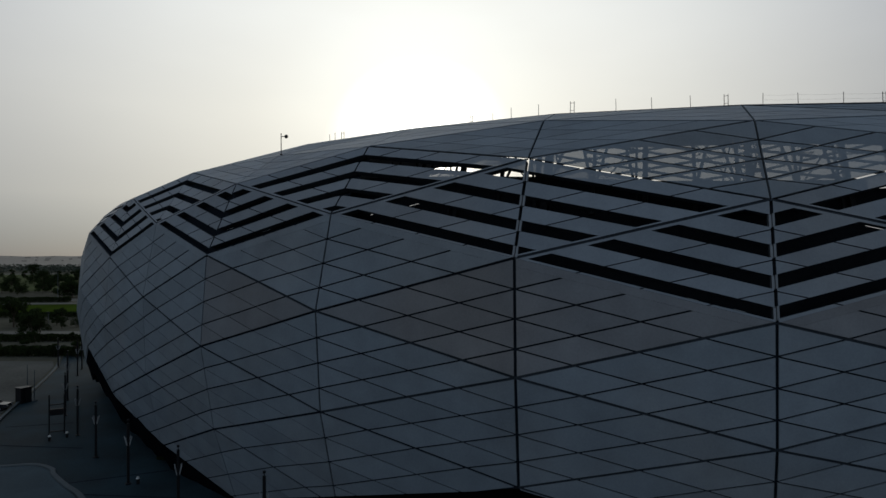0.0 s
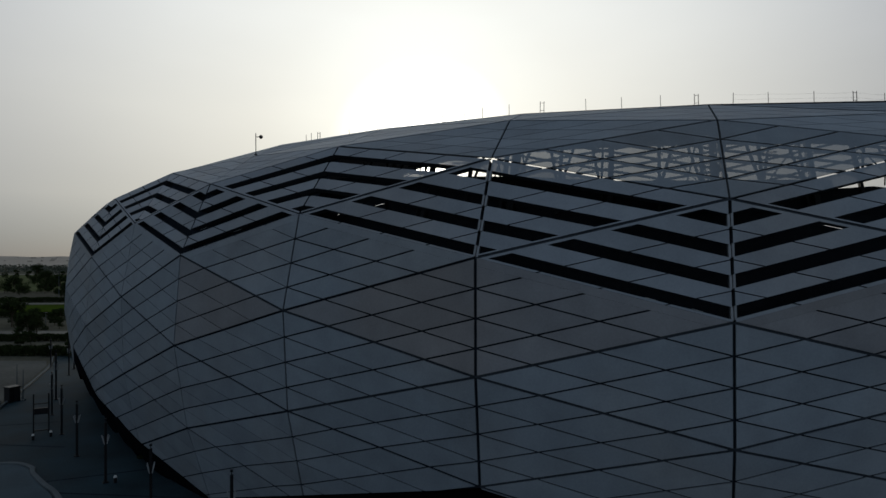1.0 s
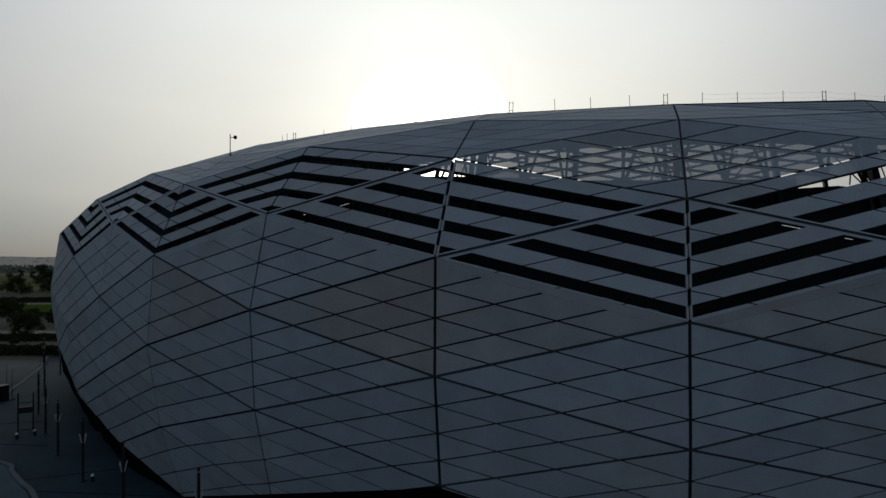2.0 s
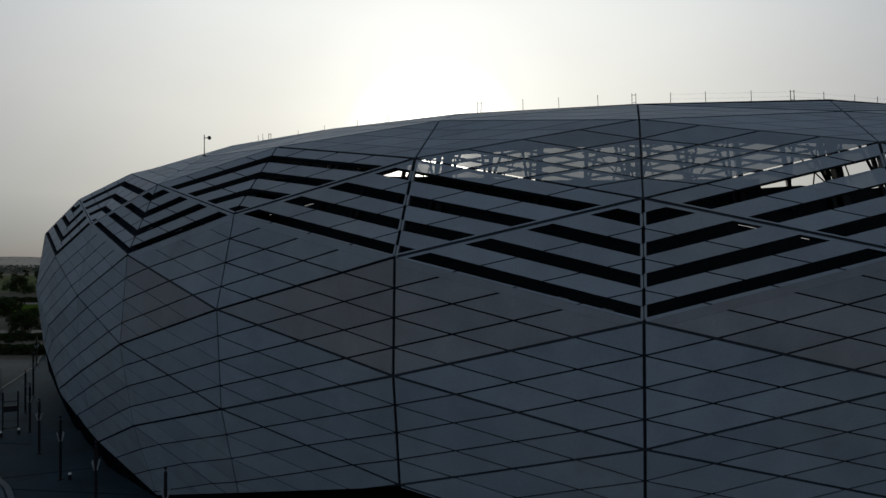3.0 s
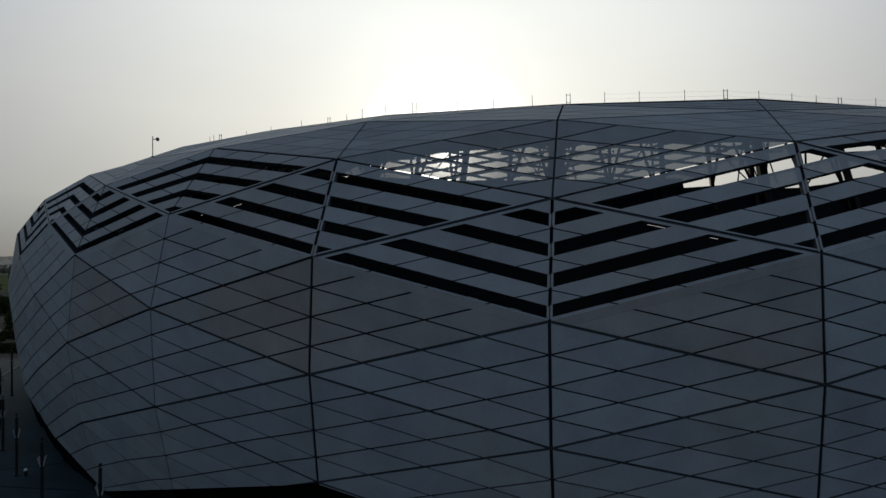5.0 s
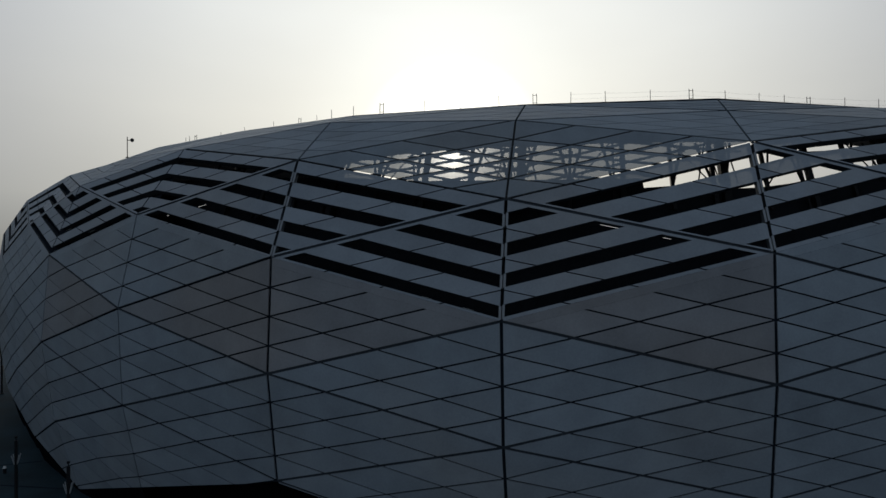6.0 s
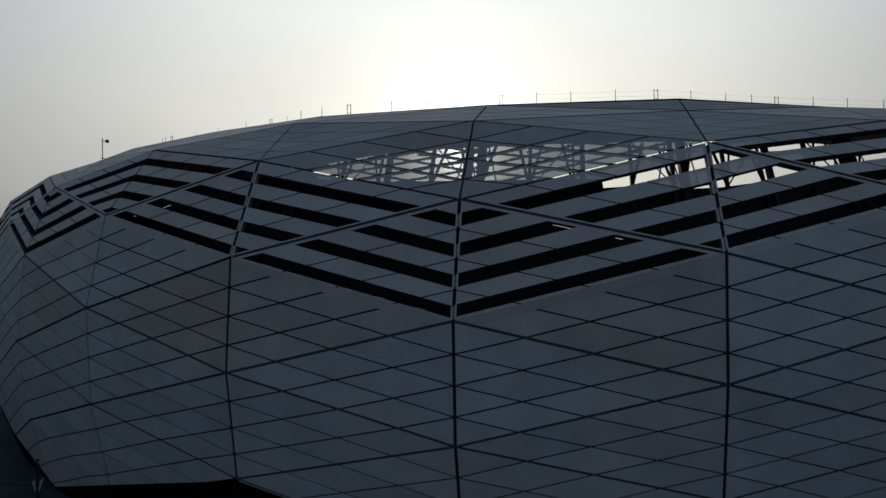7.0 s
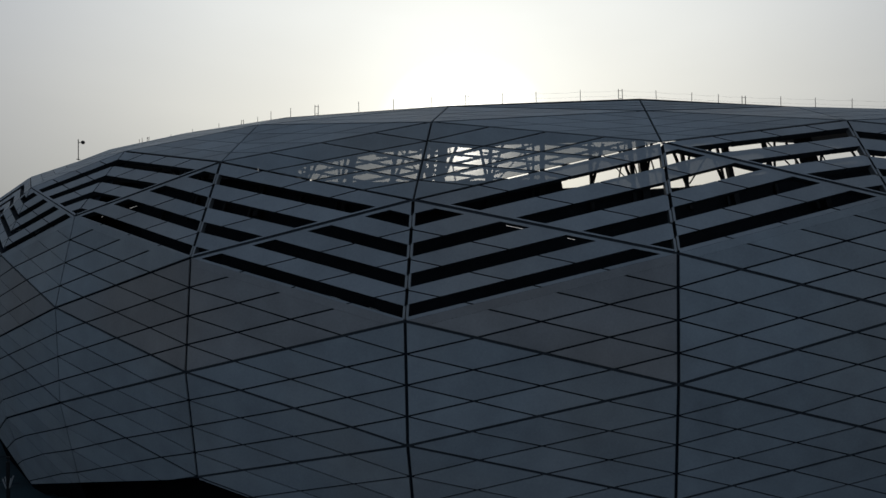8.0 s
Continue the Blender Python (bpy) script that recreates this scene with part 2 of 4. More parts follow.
for i in range(COUNT):
    if i < len(SEEN):
        x, y, h, lift = SEEN[i]
    else:
        # the rest of the ring goes round an oval, behind the part that faces the camera
        a = radians(206.2 - (i - 9) * (289.8 / (COUNT - 9)))
        x, y = CENTRE[0] + RADII[0] * math.cos(a), CENTRE[1] + RADII[1] * math.sin(a)
        h = math.degrees(math.atan2(-math.sin(a) / RADII[1], -math.cos(a) / RADII[0]))
        lift = 0.0
    MERIDIANS.append((Vector((x, y)), Vector((math.cos(radians(h)), math.sin(radians(h)))), lift))
# rows of the lattice: height, distance inward of the widest point; even rows sit on even meridians, odd rows on odd ones
ROWS = {-2: (-5.0, 5.0), -1: (-1.2, 3.4), 0: (2.9, 2.1), 1: (7.18, 0.9), 2: (10.9, 0.47), 3: (14.95, -0.2), 4: (18.94, 0.2), 5: (23.18, 0.44),
        6: (26.66, 1.63), 7: (30.38, 3.0), 8: (32.6, 5.5), 9: (33.55, 6.6), 10: (34.6, 9.2)}
# joints that stand off their row: lift, shift along the facade, shift inward
OFF_ROW = {(0, 8): (0.03, -0.85), (0, 4): (0.04, -0.16), (1, 3): (-0.14, 0.11), (1, 5): (-0.21, -0.16), (1, 7): (0.11, 0.0), (2, 4): (-0.09, 0.0), (2, 6): (-0.02, -0.07), (3, 1): (-0.06, 0.12),
           (3, 3): (0.02, -0.14), (3, 5): (-0.06, 0.12), (4, 4): (-0.04, 0.17), (4, 8): (-0.09, -0.19), (5, 1): (0.08, -0.14), (5, 3): (0.11, 0.0), (5, 5): (0.27, 0.39), (5, 7): (-0.11, -0.24), (5, 9): (-0.5, 0.0, 0.6), (6, 8): (0.0, -0.2), (8, 4): (0.0, 0.0, -0.65), (8, 6): (0.0, 0.0, -1.0), (8, 8): (-1.75, 0.0, -0.9), (9, 7): (-0.4, 0.0, 0.7)}
# rim of the shell at the seen meridians: distance inward, height
RIM = {43: (9.2, 34.1), 0: (9.3, 34.45), 1: (8.13, 34.73), 2: (9.46, 34.61), 3: (9.4, 34.6), 4: (11.1, 34.92), 5: (10.0, 34.47), 6: (7.3, 33.17), 7: (8.0, 32.35), 8: (7.2, 31.9), 9: (8.0, 32.0), 10: (8.6, 33.0)}
# height of the facade's lower edge at each meridian: it lifts over the entrances
HEM = {0: 0.2, 1: 0.2, 2: 2.9, 3: 7.1, 4: 3.9, 5: 0.5, 6: 3.4, 7: 6.3, 8: 10.8, 9: 6.5, 10: 2.5}
# bays whose slots run one row lower, towards the point of the great chevron
LOW_BAYS = (1, 2)


def at(i, inward, z):
    p, n, lift = MERIDIANS[i % COUNT]
    q = p + n * inward
    return Vector((q[0], q[1], z))


def rim(i):
    return RIM.get(i % COUNT, (9.2, 34.4))


def node(i, row):
    i %= COUNT
    if row == 10:
        return at(i, *rim(i))
    if row == 9 and i in (7, 9):
        # the last joint below the rim follows the rim's own height
        return node(i, 7).lerp(at(i, *rim(i)), 0.7)
    z, d = ROWS[row]
    rise, shift, *deeper = OFF_ROW.get((i, row), (0, 0))
    d += sum(deeper)
    along = MERIDIANS[i][1]
    return at(i, d, z + rise + (MERIDIANS[i][2] * (z - 15) / 15 if 0 < row < 8 else 0)) + Vector((-along[1], along[0], 0)) * shift


def hem(i):
    return HEM.get(i % COUNT, 0.2)


def clip(poly, coef, off):
    """Keep of a polygon in triangle coordinates what lies on the right side of a line."""
    out = []
    val = [p[0] * coef[0] + p[1] * coef[1] + p[2] * coef[2] - off for p in poly]
    for k in range(len(poly)):
        a, b, va, vb = poly[k - 1], poly[k], val[k - 1], val[k]
        if (va < 0) != (vb < 0):
            s = va / (va - vb)
            out.append(tuple(a[j] + s * (b[j] - a[j]) for j in range(3)))
        if vb >= 0:
            out.append(b)
    return out


class Facet:
    """One flat triangle of the shell: two corners on one meridian, the third on its neighbour."""

    def __init__(self, i, j, row):
        self.i, self.j, self.row = i, j, row
        if row == 9:
            self.p = [node(i, 9), node(i, 10), node(j, 10)]
        else:
            self.p = [node(i, row), node(i, row + 2), node(j, row + 1)]
        p0, p1, q = self.p
        n = (p1 - p0).cross(q - p0)
        area2 = n.length
        n.normalize()
        inward = MERIDIANS[i % COUNT][1]
        if n[0] * inward[0] + n[1] * inward[1] > 0 or (row >= 8 and n[2] < 0):
            n = -n
        self.n = n
        self.h = (area2 / (p1 - q).length, area2 / (p0 - q).length, area2 / (p1 - p0).length)
        self.hems = tuple(v[2] - hem(m) for v, m in zip(self.p, (i, i, j)))

    def whole(self):
        return clip([(1, 0, 0), (0, 1, 0), (0, 0, 1)], self.hems, 0.0)

    def above(self, poly, k, off):
        """Distance from the side opposite corner k at least off metres."""
        c = [0, 0, 0]
        c[k] = self.h[k]
        return clip(poly, c, off)

    def below(self, poly, k, off):
        c = [0, 0, 0]
        c[k] = -self.h[k]
        return clip(poly, c, -off)

    def point(self, b, depth=0.0):
        p0, p1, q = self.p
        return p0 * b[0] + p1 * b[1] + q * b[2] - self.n * depth

    def slab(self, poly, out=0.0, depth=0.10, back=True):
        """Corners and faces of a plate over the polygon."""
        clean = []
        for b in poly:
            w = self.point(b, -out)
            if not clean or (w - clean[-1]).length > 0.01:
                clean.append(w)
        if len(clean) > 2 and (clean[0] - clean[-1]).length <= 0.01:
            clean.pop()
        n = len(clean)
        if n < 3:
            return None
        a = sum(((clean[k] - clean[0]).cross(clean[k + 1] - clean[0]) for k in range(1, n - 1)), Vector((0, 0, 0)))
        if a.length < 0.06:
            return None
        if a.dot(self.n) < 0:
            clean.reverse()
        verts = clean + [c - self.n * depth for c in clean]
        faces = [tuple(range(n))] + [(k, k + n, (k + 1) % n + n, (k + 1) % n) for k in range(n)]
        if back:
            faces.append(tuple(range(n, 2 * n))[::-1])
        return verts, faces


JOINT, EDGE = 0.10, 0.19
# the inner joints of a triangle sit a little below its even quarters
SAG = 0.013


def facets(bay):
    """All facets of a bay, each with its role: plain, band (with slots), lip (under the band), open (clear of backing)."""
    a, b = bay, bay + 1
    even, odd = (a, b) if a % 2 == 0 else (b, a)
    low = bay % COUNT in LOW_BAYS
    made = []
    for row in range(-2, 10):
        i, j = (even, odd) if row % 2 == 0 else (odd, even)
        role = "plain"
        if row == 5 or row == (4 if low else 6):
            role = "band"
        elif row == (3 if low else 4):
            role = "lip"
        elif low and row == 6:
            role = "open"
        made.append((Facet(i, j, row), role, low))
    return made


def cells(f, role, low):
    """The plates of one facet: polygons in its own coordinates, with kind."""
    whole = f.whole()
    if len(whole) < 3:
        return
    left, corner = max(f.i, f.j), 4 < max(f.i, f.j) < 12
    bay = min(f.i, f.j)
    slot_low, slot_high = (0.025, 0.145) if bay == 0 else (0.018, 0.13) if bay == 1 else (0.012, 0.118) if bay < 5 else (0.0, 0.098)
    sill = (0.035, 0.03, 0.02, 0.02, 0.012)[bay] if bay < 5 else 0.012
    SPINE = 0.22 if f.i < 4 or f.i > 40 else 0.16 if f.i < 6 else 0.10
    if f.row > 5:
        SPINE = min(SPINE, 0.15)
    edge = 0.11 if corner and f.row > 4 or role == "open" else EDGE
    thin = 0.055 if corner else 0.045 if f.row > 6 else 0.10
    # widths of the joints along each of the two slanted directions
    wide = 0.045 if f.row > 6 else 0.115
    ja, jb = (wide, thin) if f.i < f.j else (thin, wide)
    if role != "band":
        for a in range(4):
            for b in range(4 - a):
                poly = f.above(whole, 2, SPINE / 2)
                if role == "lip" and a == 0:
                    poly = f.above(poly, 0, f.h[0] * 0.07 + 0.004)
                else:
                    poly = f.above(poly, 0, f.h[0] * (a / 4 + SAG * (a > 0)) + (edge if a == 0 else ja) / 2)
                poly = f.below(poly, 0, f.h[0] * ((a + 1) / 4 + SAG * (a < 3)) - ja / 2)
                poly = f.above(poly, 1, f.h[1] * (b / 4 - SAG * (b > 0)) + (edge if b == 0 else jb) / 2)
                poly = f.below(poly, 1, f.h[1] * ((b + 1) / 4 - SAG * (b < 3)) - jb / 2)
                yield "panel", poly
        if role == "lip":
            poly = f.above(whole, 2, SPINE / 2)
            poly = f.below(poly, 0, f.h[0] * 0.07 - 0.004)
            yield "panel", f.above(poly, 1, edge / 2)
        return
    # the slots run along the band's lower line; k is the corner whose weight rises (or falls) across the band
    lower = f.row == (4 if low else 5)
    k, other = (1, 0) if lower else (0, 1)
    margin = 0.27 if lower else 0.2
    far = k if not lower else 0
    # side shared with the band's other facet
    seam = 0 if lower else 1
    H = f.h[k]

    def between(poly, t0, t1):
        if lower:
            return f.below(f.above(poly, k, H * t0), k, H * t1)
        return f.below(f.above(poly, k, H * (1 - t1)), k, H * (1 - t0))

    inner = f.above(f.above(whole, 2, SPINE / 2), seam, edge / 2)
    for s in range(4):
        t0, t1 = s / 4 + slot_high, (s + 1) / 4 + (slot_low if s < 3 else -edge / 2 / H)
        strip = between(inner, t0, t1)
        for c in range(4):
            piece = f.above(strip, other, f.h[other] * c / 4 + (JOINT * 0.35 if c else 0))
            piece = f.below(piece, other, f.h[other] * (c + 1) / 4 - JOINT * 0.35)
            yield "strip", piece
        if s == 0:
            # sill under the lowest slot
            for c in range(4):
                piece = f.above(between(inner, 0.01 / H, sill), other, f.h[other] * c / 4 + (JOINT * 0.35 if c else 0))
                yield "strip", f.below(piece, other, f.h[other] * (c + 1) / 4 - JOINT * 0.35)
        slot = between(inner, s / 4 + (slot_low if s else sill), s / 4 + slot_high)
        yield "strip", f.below(slot, seam, margin)
        # the slots run through without a mullion round the corner of the ground plan
        if f.i < 4 or f.i > 40:
            yield "mullion", f.below(f.above(between(whole, s / 4 + slot_low, s / 4 + slot_high), 2, 0.035), 2, 0.19)


stadium = tagged(empty("stadium"), "grey faceted stadium shell of metal panels with dark chevron slots", "stadium")
OPEN_BAYS = (42, 43, 0, 1, 2, 3)
# folds beyond the third meridian that still carry a gasket
GASKETS_ROUND_CORNER = ({(3, 3), (4, 4)}, {(3, 3), (4, 2)}, {(4, 4), (5, 5)})
# bays where one belt of triangles has a warm reflection painted in
TINTED_BAYS = (1, 2, 3, 4)
NEAR_BAYS = [42, 43, 0, 1, 2, 3, 4, 5, 6, 7, 8, 9]


def build_bay(bay, single):
    rest = Shape()
    pieces, sheets = [], {}
    for f, role, low in facets(bay):
        see = role in ("band", "open") and f.row >= 4
        # slots outside OPEN_BAYS get an added sheet that blocks the sky
        if not see or bay not in OPEN_BAYS:
            whole = f.whole()
            if len(whole) >= 3:
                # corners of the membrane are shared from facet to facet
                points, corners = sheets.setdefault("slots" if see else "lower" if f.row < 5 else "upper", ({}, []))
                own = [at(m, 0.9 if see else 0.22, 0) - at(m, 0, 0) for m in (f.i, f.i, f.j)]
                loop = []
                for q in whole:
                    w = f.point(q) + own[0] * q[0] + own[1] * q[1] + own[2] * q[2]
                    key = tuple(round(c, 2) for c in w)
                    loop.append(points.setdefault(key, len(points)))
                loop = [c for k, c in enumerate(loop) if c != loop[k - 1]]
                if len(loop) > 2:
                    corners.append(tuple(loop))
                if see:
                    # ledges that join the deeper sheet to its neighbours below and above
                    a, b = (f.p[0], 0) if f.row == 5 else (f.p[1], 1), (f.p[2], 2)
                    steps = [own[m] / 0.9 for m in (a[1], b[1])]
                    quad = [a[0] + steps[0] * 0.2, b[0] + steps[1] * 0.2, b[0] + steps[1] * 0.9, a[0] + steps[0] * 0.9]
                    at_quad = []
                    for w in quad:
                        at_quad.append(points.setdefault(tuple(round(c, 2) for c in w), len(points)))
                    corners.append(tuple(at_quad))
        for kind, poly in cells(f, role, low):
            if len(poly) < 3:
                continue
            depth = {"panel": 0.09, "strip": 0.55 if see else 0.30, "mullion": 0.35}[kind]
            q = f.slab(poly, random.uniform(-0.004, 0.004) - (0.02 if kind == "mullion" else 0), depth, not see or kind == "mullion")
            if not q:
                continue
            if single:
                pieces.append(((*q, kind == "strip"), "mullion" if kind == "mullion" else ("mesh_panel" if role == "open" else "strip_panel") if see else "reflection_tint_panel" if bay in TINTED_BAYS and f.row == 3 else "panel", "mullion" if kind == "mullion" else "panel"))
            else:
                rest.add(*q)
    ob = empty("facade_bay")
    ob.parent = stadium
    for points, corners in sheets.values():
        mesh_ob("membrane", list(points), corners, "backing", ob, "black sheet added behind panels and slots")
    for q, material, name in pieces:
        plate = mesh_ob(name, q[0], q[1], material, ob)
        if material == "strip_panel" or len(q[0]) and name == "panel" and q[2]:
            # the sides of the slots are coloured dark, shade painted into the recess
            plate.data.materials.append(MAT["gasket"])
            for side in plate.data.polygons[1:]:
                side.material_index = 1
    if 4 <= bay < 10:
        # upright plate added to keep sky from showing between shell and membrane
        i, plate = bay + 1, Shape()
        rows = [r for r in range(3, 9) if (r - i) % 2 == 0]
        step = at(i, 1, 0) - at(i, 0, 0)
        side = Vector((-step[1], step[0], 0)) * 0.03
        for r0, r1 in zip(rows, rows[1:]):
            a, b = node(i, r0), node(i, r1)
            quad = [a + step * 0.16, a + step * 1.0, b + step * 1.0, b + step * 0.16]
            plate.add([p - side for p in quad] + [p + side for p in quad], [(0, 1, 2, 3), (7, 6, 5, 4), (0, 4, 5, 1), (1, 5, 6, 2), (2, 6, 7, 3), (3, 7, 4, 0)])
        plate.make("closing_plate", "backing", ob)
    if single and bay in (42, 43, 0, 1, 2, 3, 4):
        for f, role, low in facets(bay):
            if role != "band" and f.row > 4:
                continue
            # rubber gaskets sunk into the two slanted folds; in the slotted band only where its halves meet
            for k in (0, 1) if role != "band" else (0,) if f.row == (4 if low else 5) else (1,):
                ends = {(f.i, f.row + 2 - 2 * k), (f.j, f.row + 1)}
                if bay > 2 and role != "band" and ends not in GASKETS_ROUND_CORNER:
                    continue
                poly = f.below(f.whole(), k, EDGE / 2)
                q = f.slab(poly, -0.075, 0.03) if len(poly) > 2 else None
                if q:
                    mesh_ob("gasket", q[0], q[1], "gasket", ob)
    if not single:
        tagged(rest.make("panel_field", "panel", ob, "grey metal panels"), kind="stuff")
    return ob


def ring(name, material, profile, label, parent=None):
    """A ring round the whole stadium from a closed profile of (inward, height)."""
    s = Shape()
    n = len(profile)
    verts = [at(i, d, z) for i in range(COUNT) for d, z in profile]
    faces = [(i * n + k, i * n + (k + 1) % n, ((i + 1) % COUNT) * n + (k + 1) % n, ((i + 1) % COUNT) * n + k) for i in range(COUNT) for k in range(n)]
    s.add(verts, faces)
    return s.make(name, material, parent or stadium, label)


# the roof lies between the rim and the rounded opening over the pitch
OPENING, OPEN_X, OPEN_Y = Vector((45, 118)), 50.0, 50.0


def opening_edge(i, out):
    d = MERIDIANS[i][0] - OPENING
    d.normalize()
    k = 3.2 if d[0] < 0 else 1.9
    r = ((abs(d[0]) / OPEN_X) ** k + (abs(d[1]) / OPEN_Y) ** k) ** (-1 / k) + out
    return OPENING + d * r


# line of the railing, set back from the rim: distance inward
RAIL = {0: 15.3, 1: 12.3, 2: 15.0, 3: 12.4, 4: 14.0, 5: 12.9}
ROOF_RISE = {3: 0.13, 4: 0.08, 5: 0.03, 6: 0.03, 7: 0.02, 8: 0.02, 9: 0.02}
RAIL_RISE = {3: 0.19, 4: 0.16, 5: 0.10, 6: 0.09, 7: 0.06}


def roof_at(i, inward, rise=ROOF_RISE):
    d, z = rim(i)
    return at(i, inward, z + (inward - d) * rise.get(i % COUNT, 0.21))


def build_roof():
    verts, n = [], 5
    for i in range(COUNT):
        e, e2 = opening_edge(i, 0), opening_edge(i, 0.4)
        d, z = rim(i)
        top = roof_at(i, 15.5)
        verts += [at(i, d - 0.02, z - 0.03), at(i, d + 0.4, z - 0.3), Vector((e2[0], e2[1], 35.3)), Vector((e[0], e[1], 35.9)), top]
    faces = [(i * n + k, i * n + (k + 1) % n, ((i + 1) % COUNT) * n + (k + 1) % n, ((i + 1) % COUNT) * n + k) for i in range(COUNT) for k in range(n)]
    mesh_ob("roof", verts, faces, "roof", stadium, "pale roof sheet round the open middle")
    # black upstand of the roof edge where it shows over the panels
    s, height = Shape(), {43: 0.02, 0: 0.03, 1: 0.13, 2: 0.07, 3: 0.06, 4: 0.01}
    order, pts = [43, 0, 1, 2, 3, 4], []
    for i in order:
        d, z = rim(i)
        pts += [at(i, d + 0.12, z - 0.2), at(i, d + 0.12, z + height[i]), at(i, d + 0.4, z + height[i]), at(i, d + 0.4, z - 0.2)]
    s.add(pts, [(k * 4 + j, k * 4 + (j + 1) % 4, k * 4 + 4 + (j + 1) % 4, k * 4 + 4 + j) for k in range(len(order) - 1) for j in range(4)])
    s.make("roof_edge", "lining", stadium, "black upstand along the roof's edge")


build_roof()
# back of the stands: its top steps up towards the corner
WALL_TOP = [(-4, 30.0), (-0.5, 29.9), (0.0, 29.5), (0.25, 29.0), (0.47, 28.6), (0.62, 28.2), (0.8, 27.9), (1.0, 27.8), (1.2, 28.1), (1.40, 27.9), (1.41, 28.6), (2.0, 28.5), (2.5, 28.7), (2.95, 29.2), (3.4, 29.6), (4, 30.0), (6, 30.0), (7, 28.0), (40, 28.0)]


def wall_top(u):
    for (u0, z0), (u1, z1) in zip(WALL_TOP, WALL_TOP[1:]):
        if u0 <= u <= u1:
            return z0 + (z1 - z0) * (u - u0) / (u1 - u0)
    return 30.4


def build_concourse_wall():
    verts = []
    stations = sorted({u for u, z in WALL_TOP if -4 < u < 40} | set(range(-3, 40)) | {40})
    for u in stations:
        i, top = int(math.floor(u)), wall_top(u)
        for inward, z in ((7.0, -0.3), (7.0, top), (7.5, top), (7.5, -0.3)):
            verts.append(at(i, inward, z).lerp(at(i + 1, inward, z), u - i))
    n = len(stations)
    faces = [(i * 4 + k, i * 4 + (k + 1) % 4, ((i + 1) % n) * 4 + (k + 1) % 4, ((i + 1) % n) * 4 + k) for i in range(n) for k in range(4)]
    mesh_ob("concourse_wall", verts, faces, "lining", stadium, "wall behind the shell, coloured black to keep the slots dark")


build_concourse_wall()
# wall added so the recess under the shell ends in painted dark
ring("plinth_wall", "hem", [(4.6, -0.2), (4.6, 11.6), (4.9, 11.6), (4.9, -0.2)], "added wall under the overhanging shell, painted dark as shade")
ring("stand", "seats", [(7.6, 27.6), (7.6, 26.9), (42.0, 1.0), (42.0, 1.8)], "sloping dark concrete stand")


def shell_inward(z):
    rows = sorted(ROWS.values())
    for (z0, d0), (z1, d1) in zip(rows, rows[1:]):
        if z0 <= z <= z1:
            return d0 + (d1 - d0) * (z - z0) / (z1 - z0)
    return 3.0


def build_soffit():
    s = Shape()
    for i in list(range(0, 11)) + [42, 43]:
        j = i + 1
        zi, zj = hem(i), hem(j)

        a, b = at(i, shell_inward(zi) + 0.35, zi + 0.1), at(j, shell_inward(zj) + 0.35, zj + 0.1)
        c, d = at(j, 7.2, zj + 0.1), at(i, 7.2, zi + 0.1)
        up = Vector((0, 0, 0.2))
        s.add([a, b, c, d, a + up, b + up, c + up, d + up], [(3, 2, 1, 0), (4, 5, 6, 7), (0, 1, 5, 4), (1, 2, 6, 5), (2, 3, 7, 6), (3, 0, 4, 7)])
    s.make("soffit", "hem", stadium, "soffit under the shell's lower edge, painted dark as shade")


build_soffit()


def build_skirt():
    """A ragged black strip below the panels that stands in for the shaded recess."""
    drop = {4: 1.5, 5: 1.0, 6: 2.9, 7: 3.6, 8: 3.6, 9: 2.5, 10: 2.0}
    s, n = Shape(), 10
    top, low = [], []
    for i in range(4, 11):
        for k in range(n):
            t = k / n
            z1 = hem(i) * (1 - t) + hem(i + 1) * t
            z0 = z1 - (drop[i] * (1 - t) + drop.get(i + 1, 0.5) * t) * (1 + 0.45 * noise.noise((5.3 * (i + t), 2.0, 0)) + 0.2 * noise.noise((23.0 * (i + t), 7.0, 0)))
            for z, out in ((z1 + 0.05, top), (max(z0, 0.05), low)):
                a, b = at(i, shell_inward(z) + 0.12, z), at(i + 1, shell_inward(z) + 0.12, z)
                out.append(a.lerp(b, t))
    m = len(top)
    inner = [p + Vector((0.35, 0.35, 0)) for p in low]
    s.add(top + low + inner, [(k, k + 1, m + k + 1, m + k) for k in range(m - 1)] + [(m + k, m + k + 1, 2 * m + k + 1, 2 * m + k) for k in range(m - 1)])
    s.make("skirt", "hem", stadium, "ragged dark strip below the panels, painted as shade")


build_skirt()


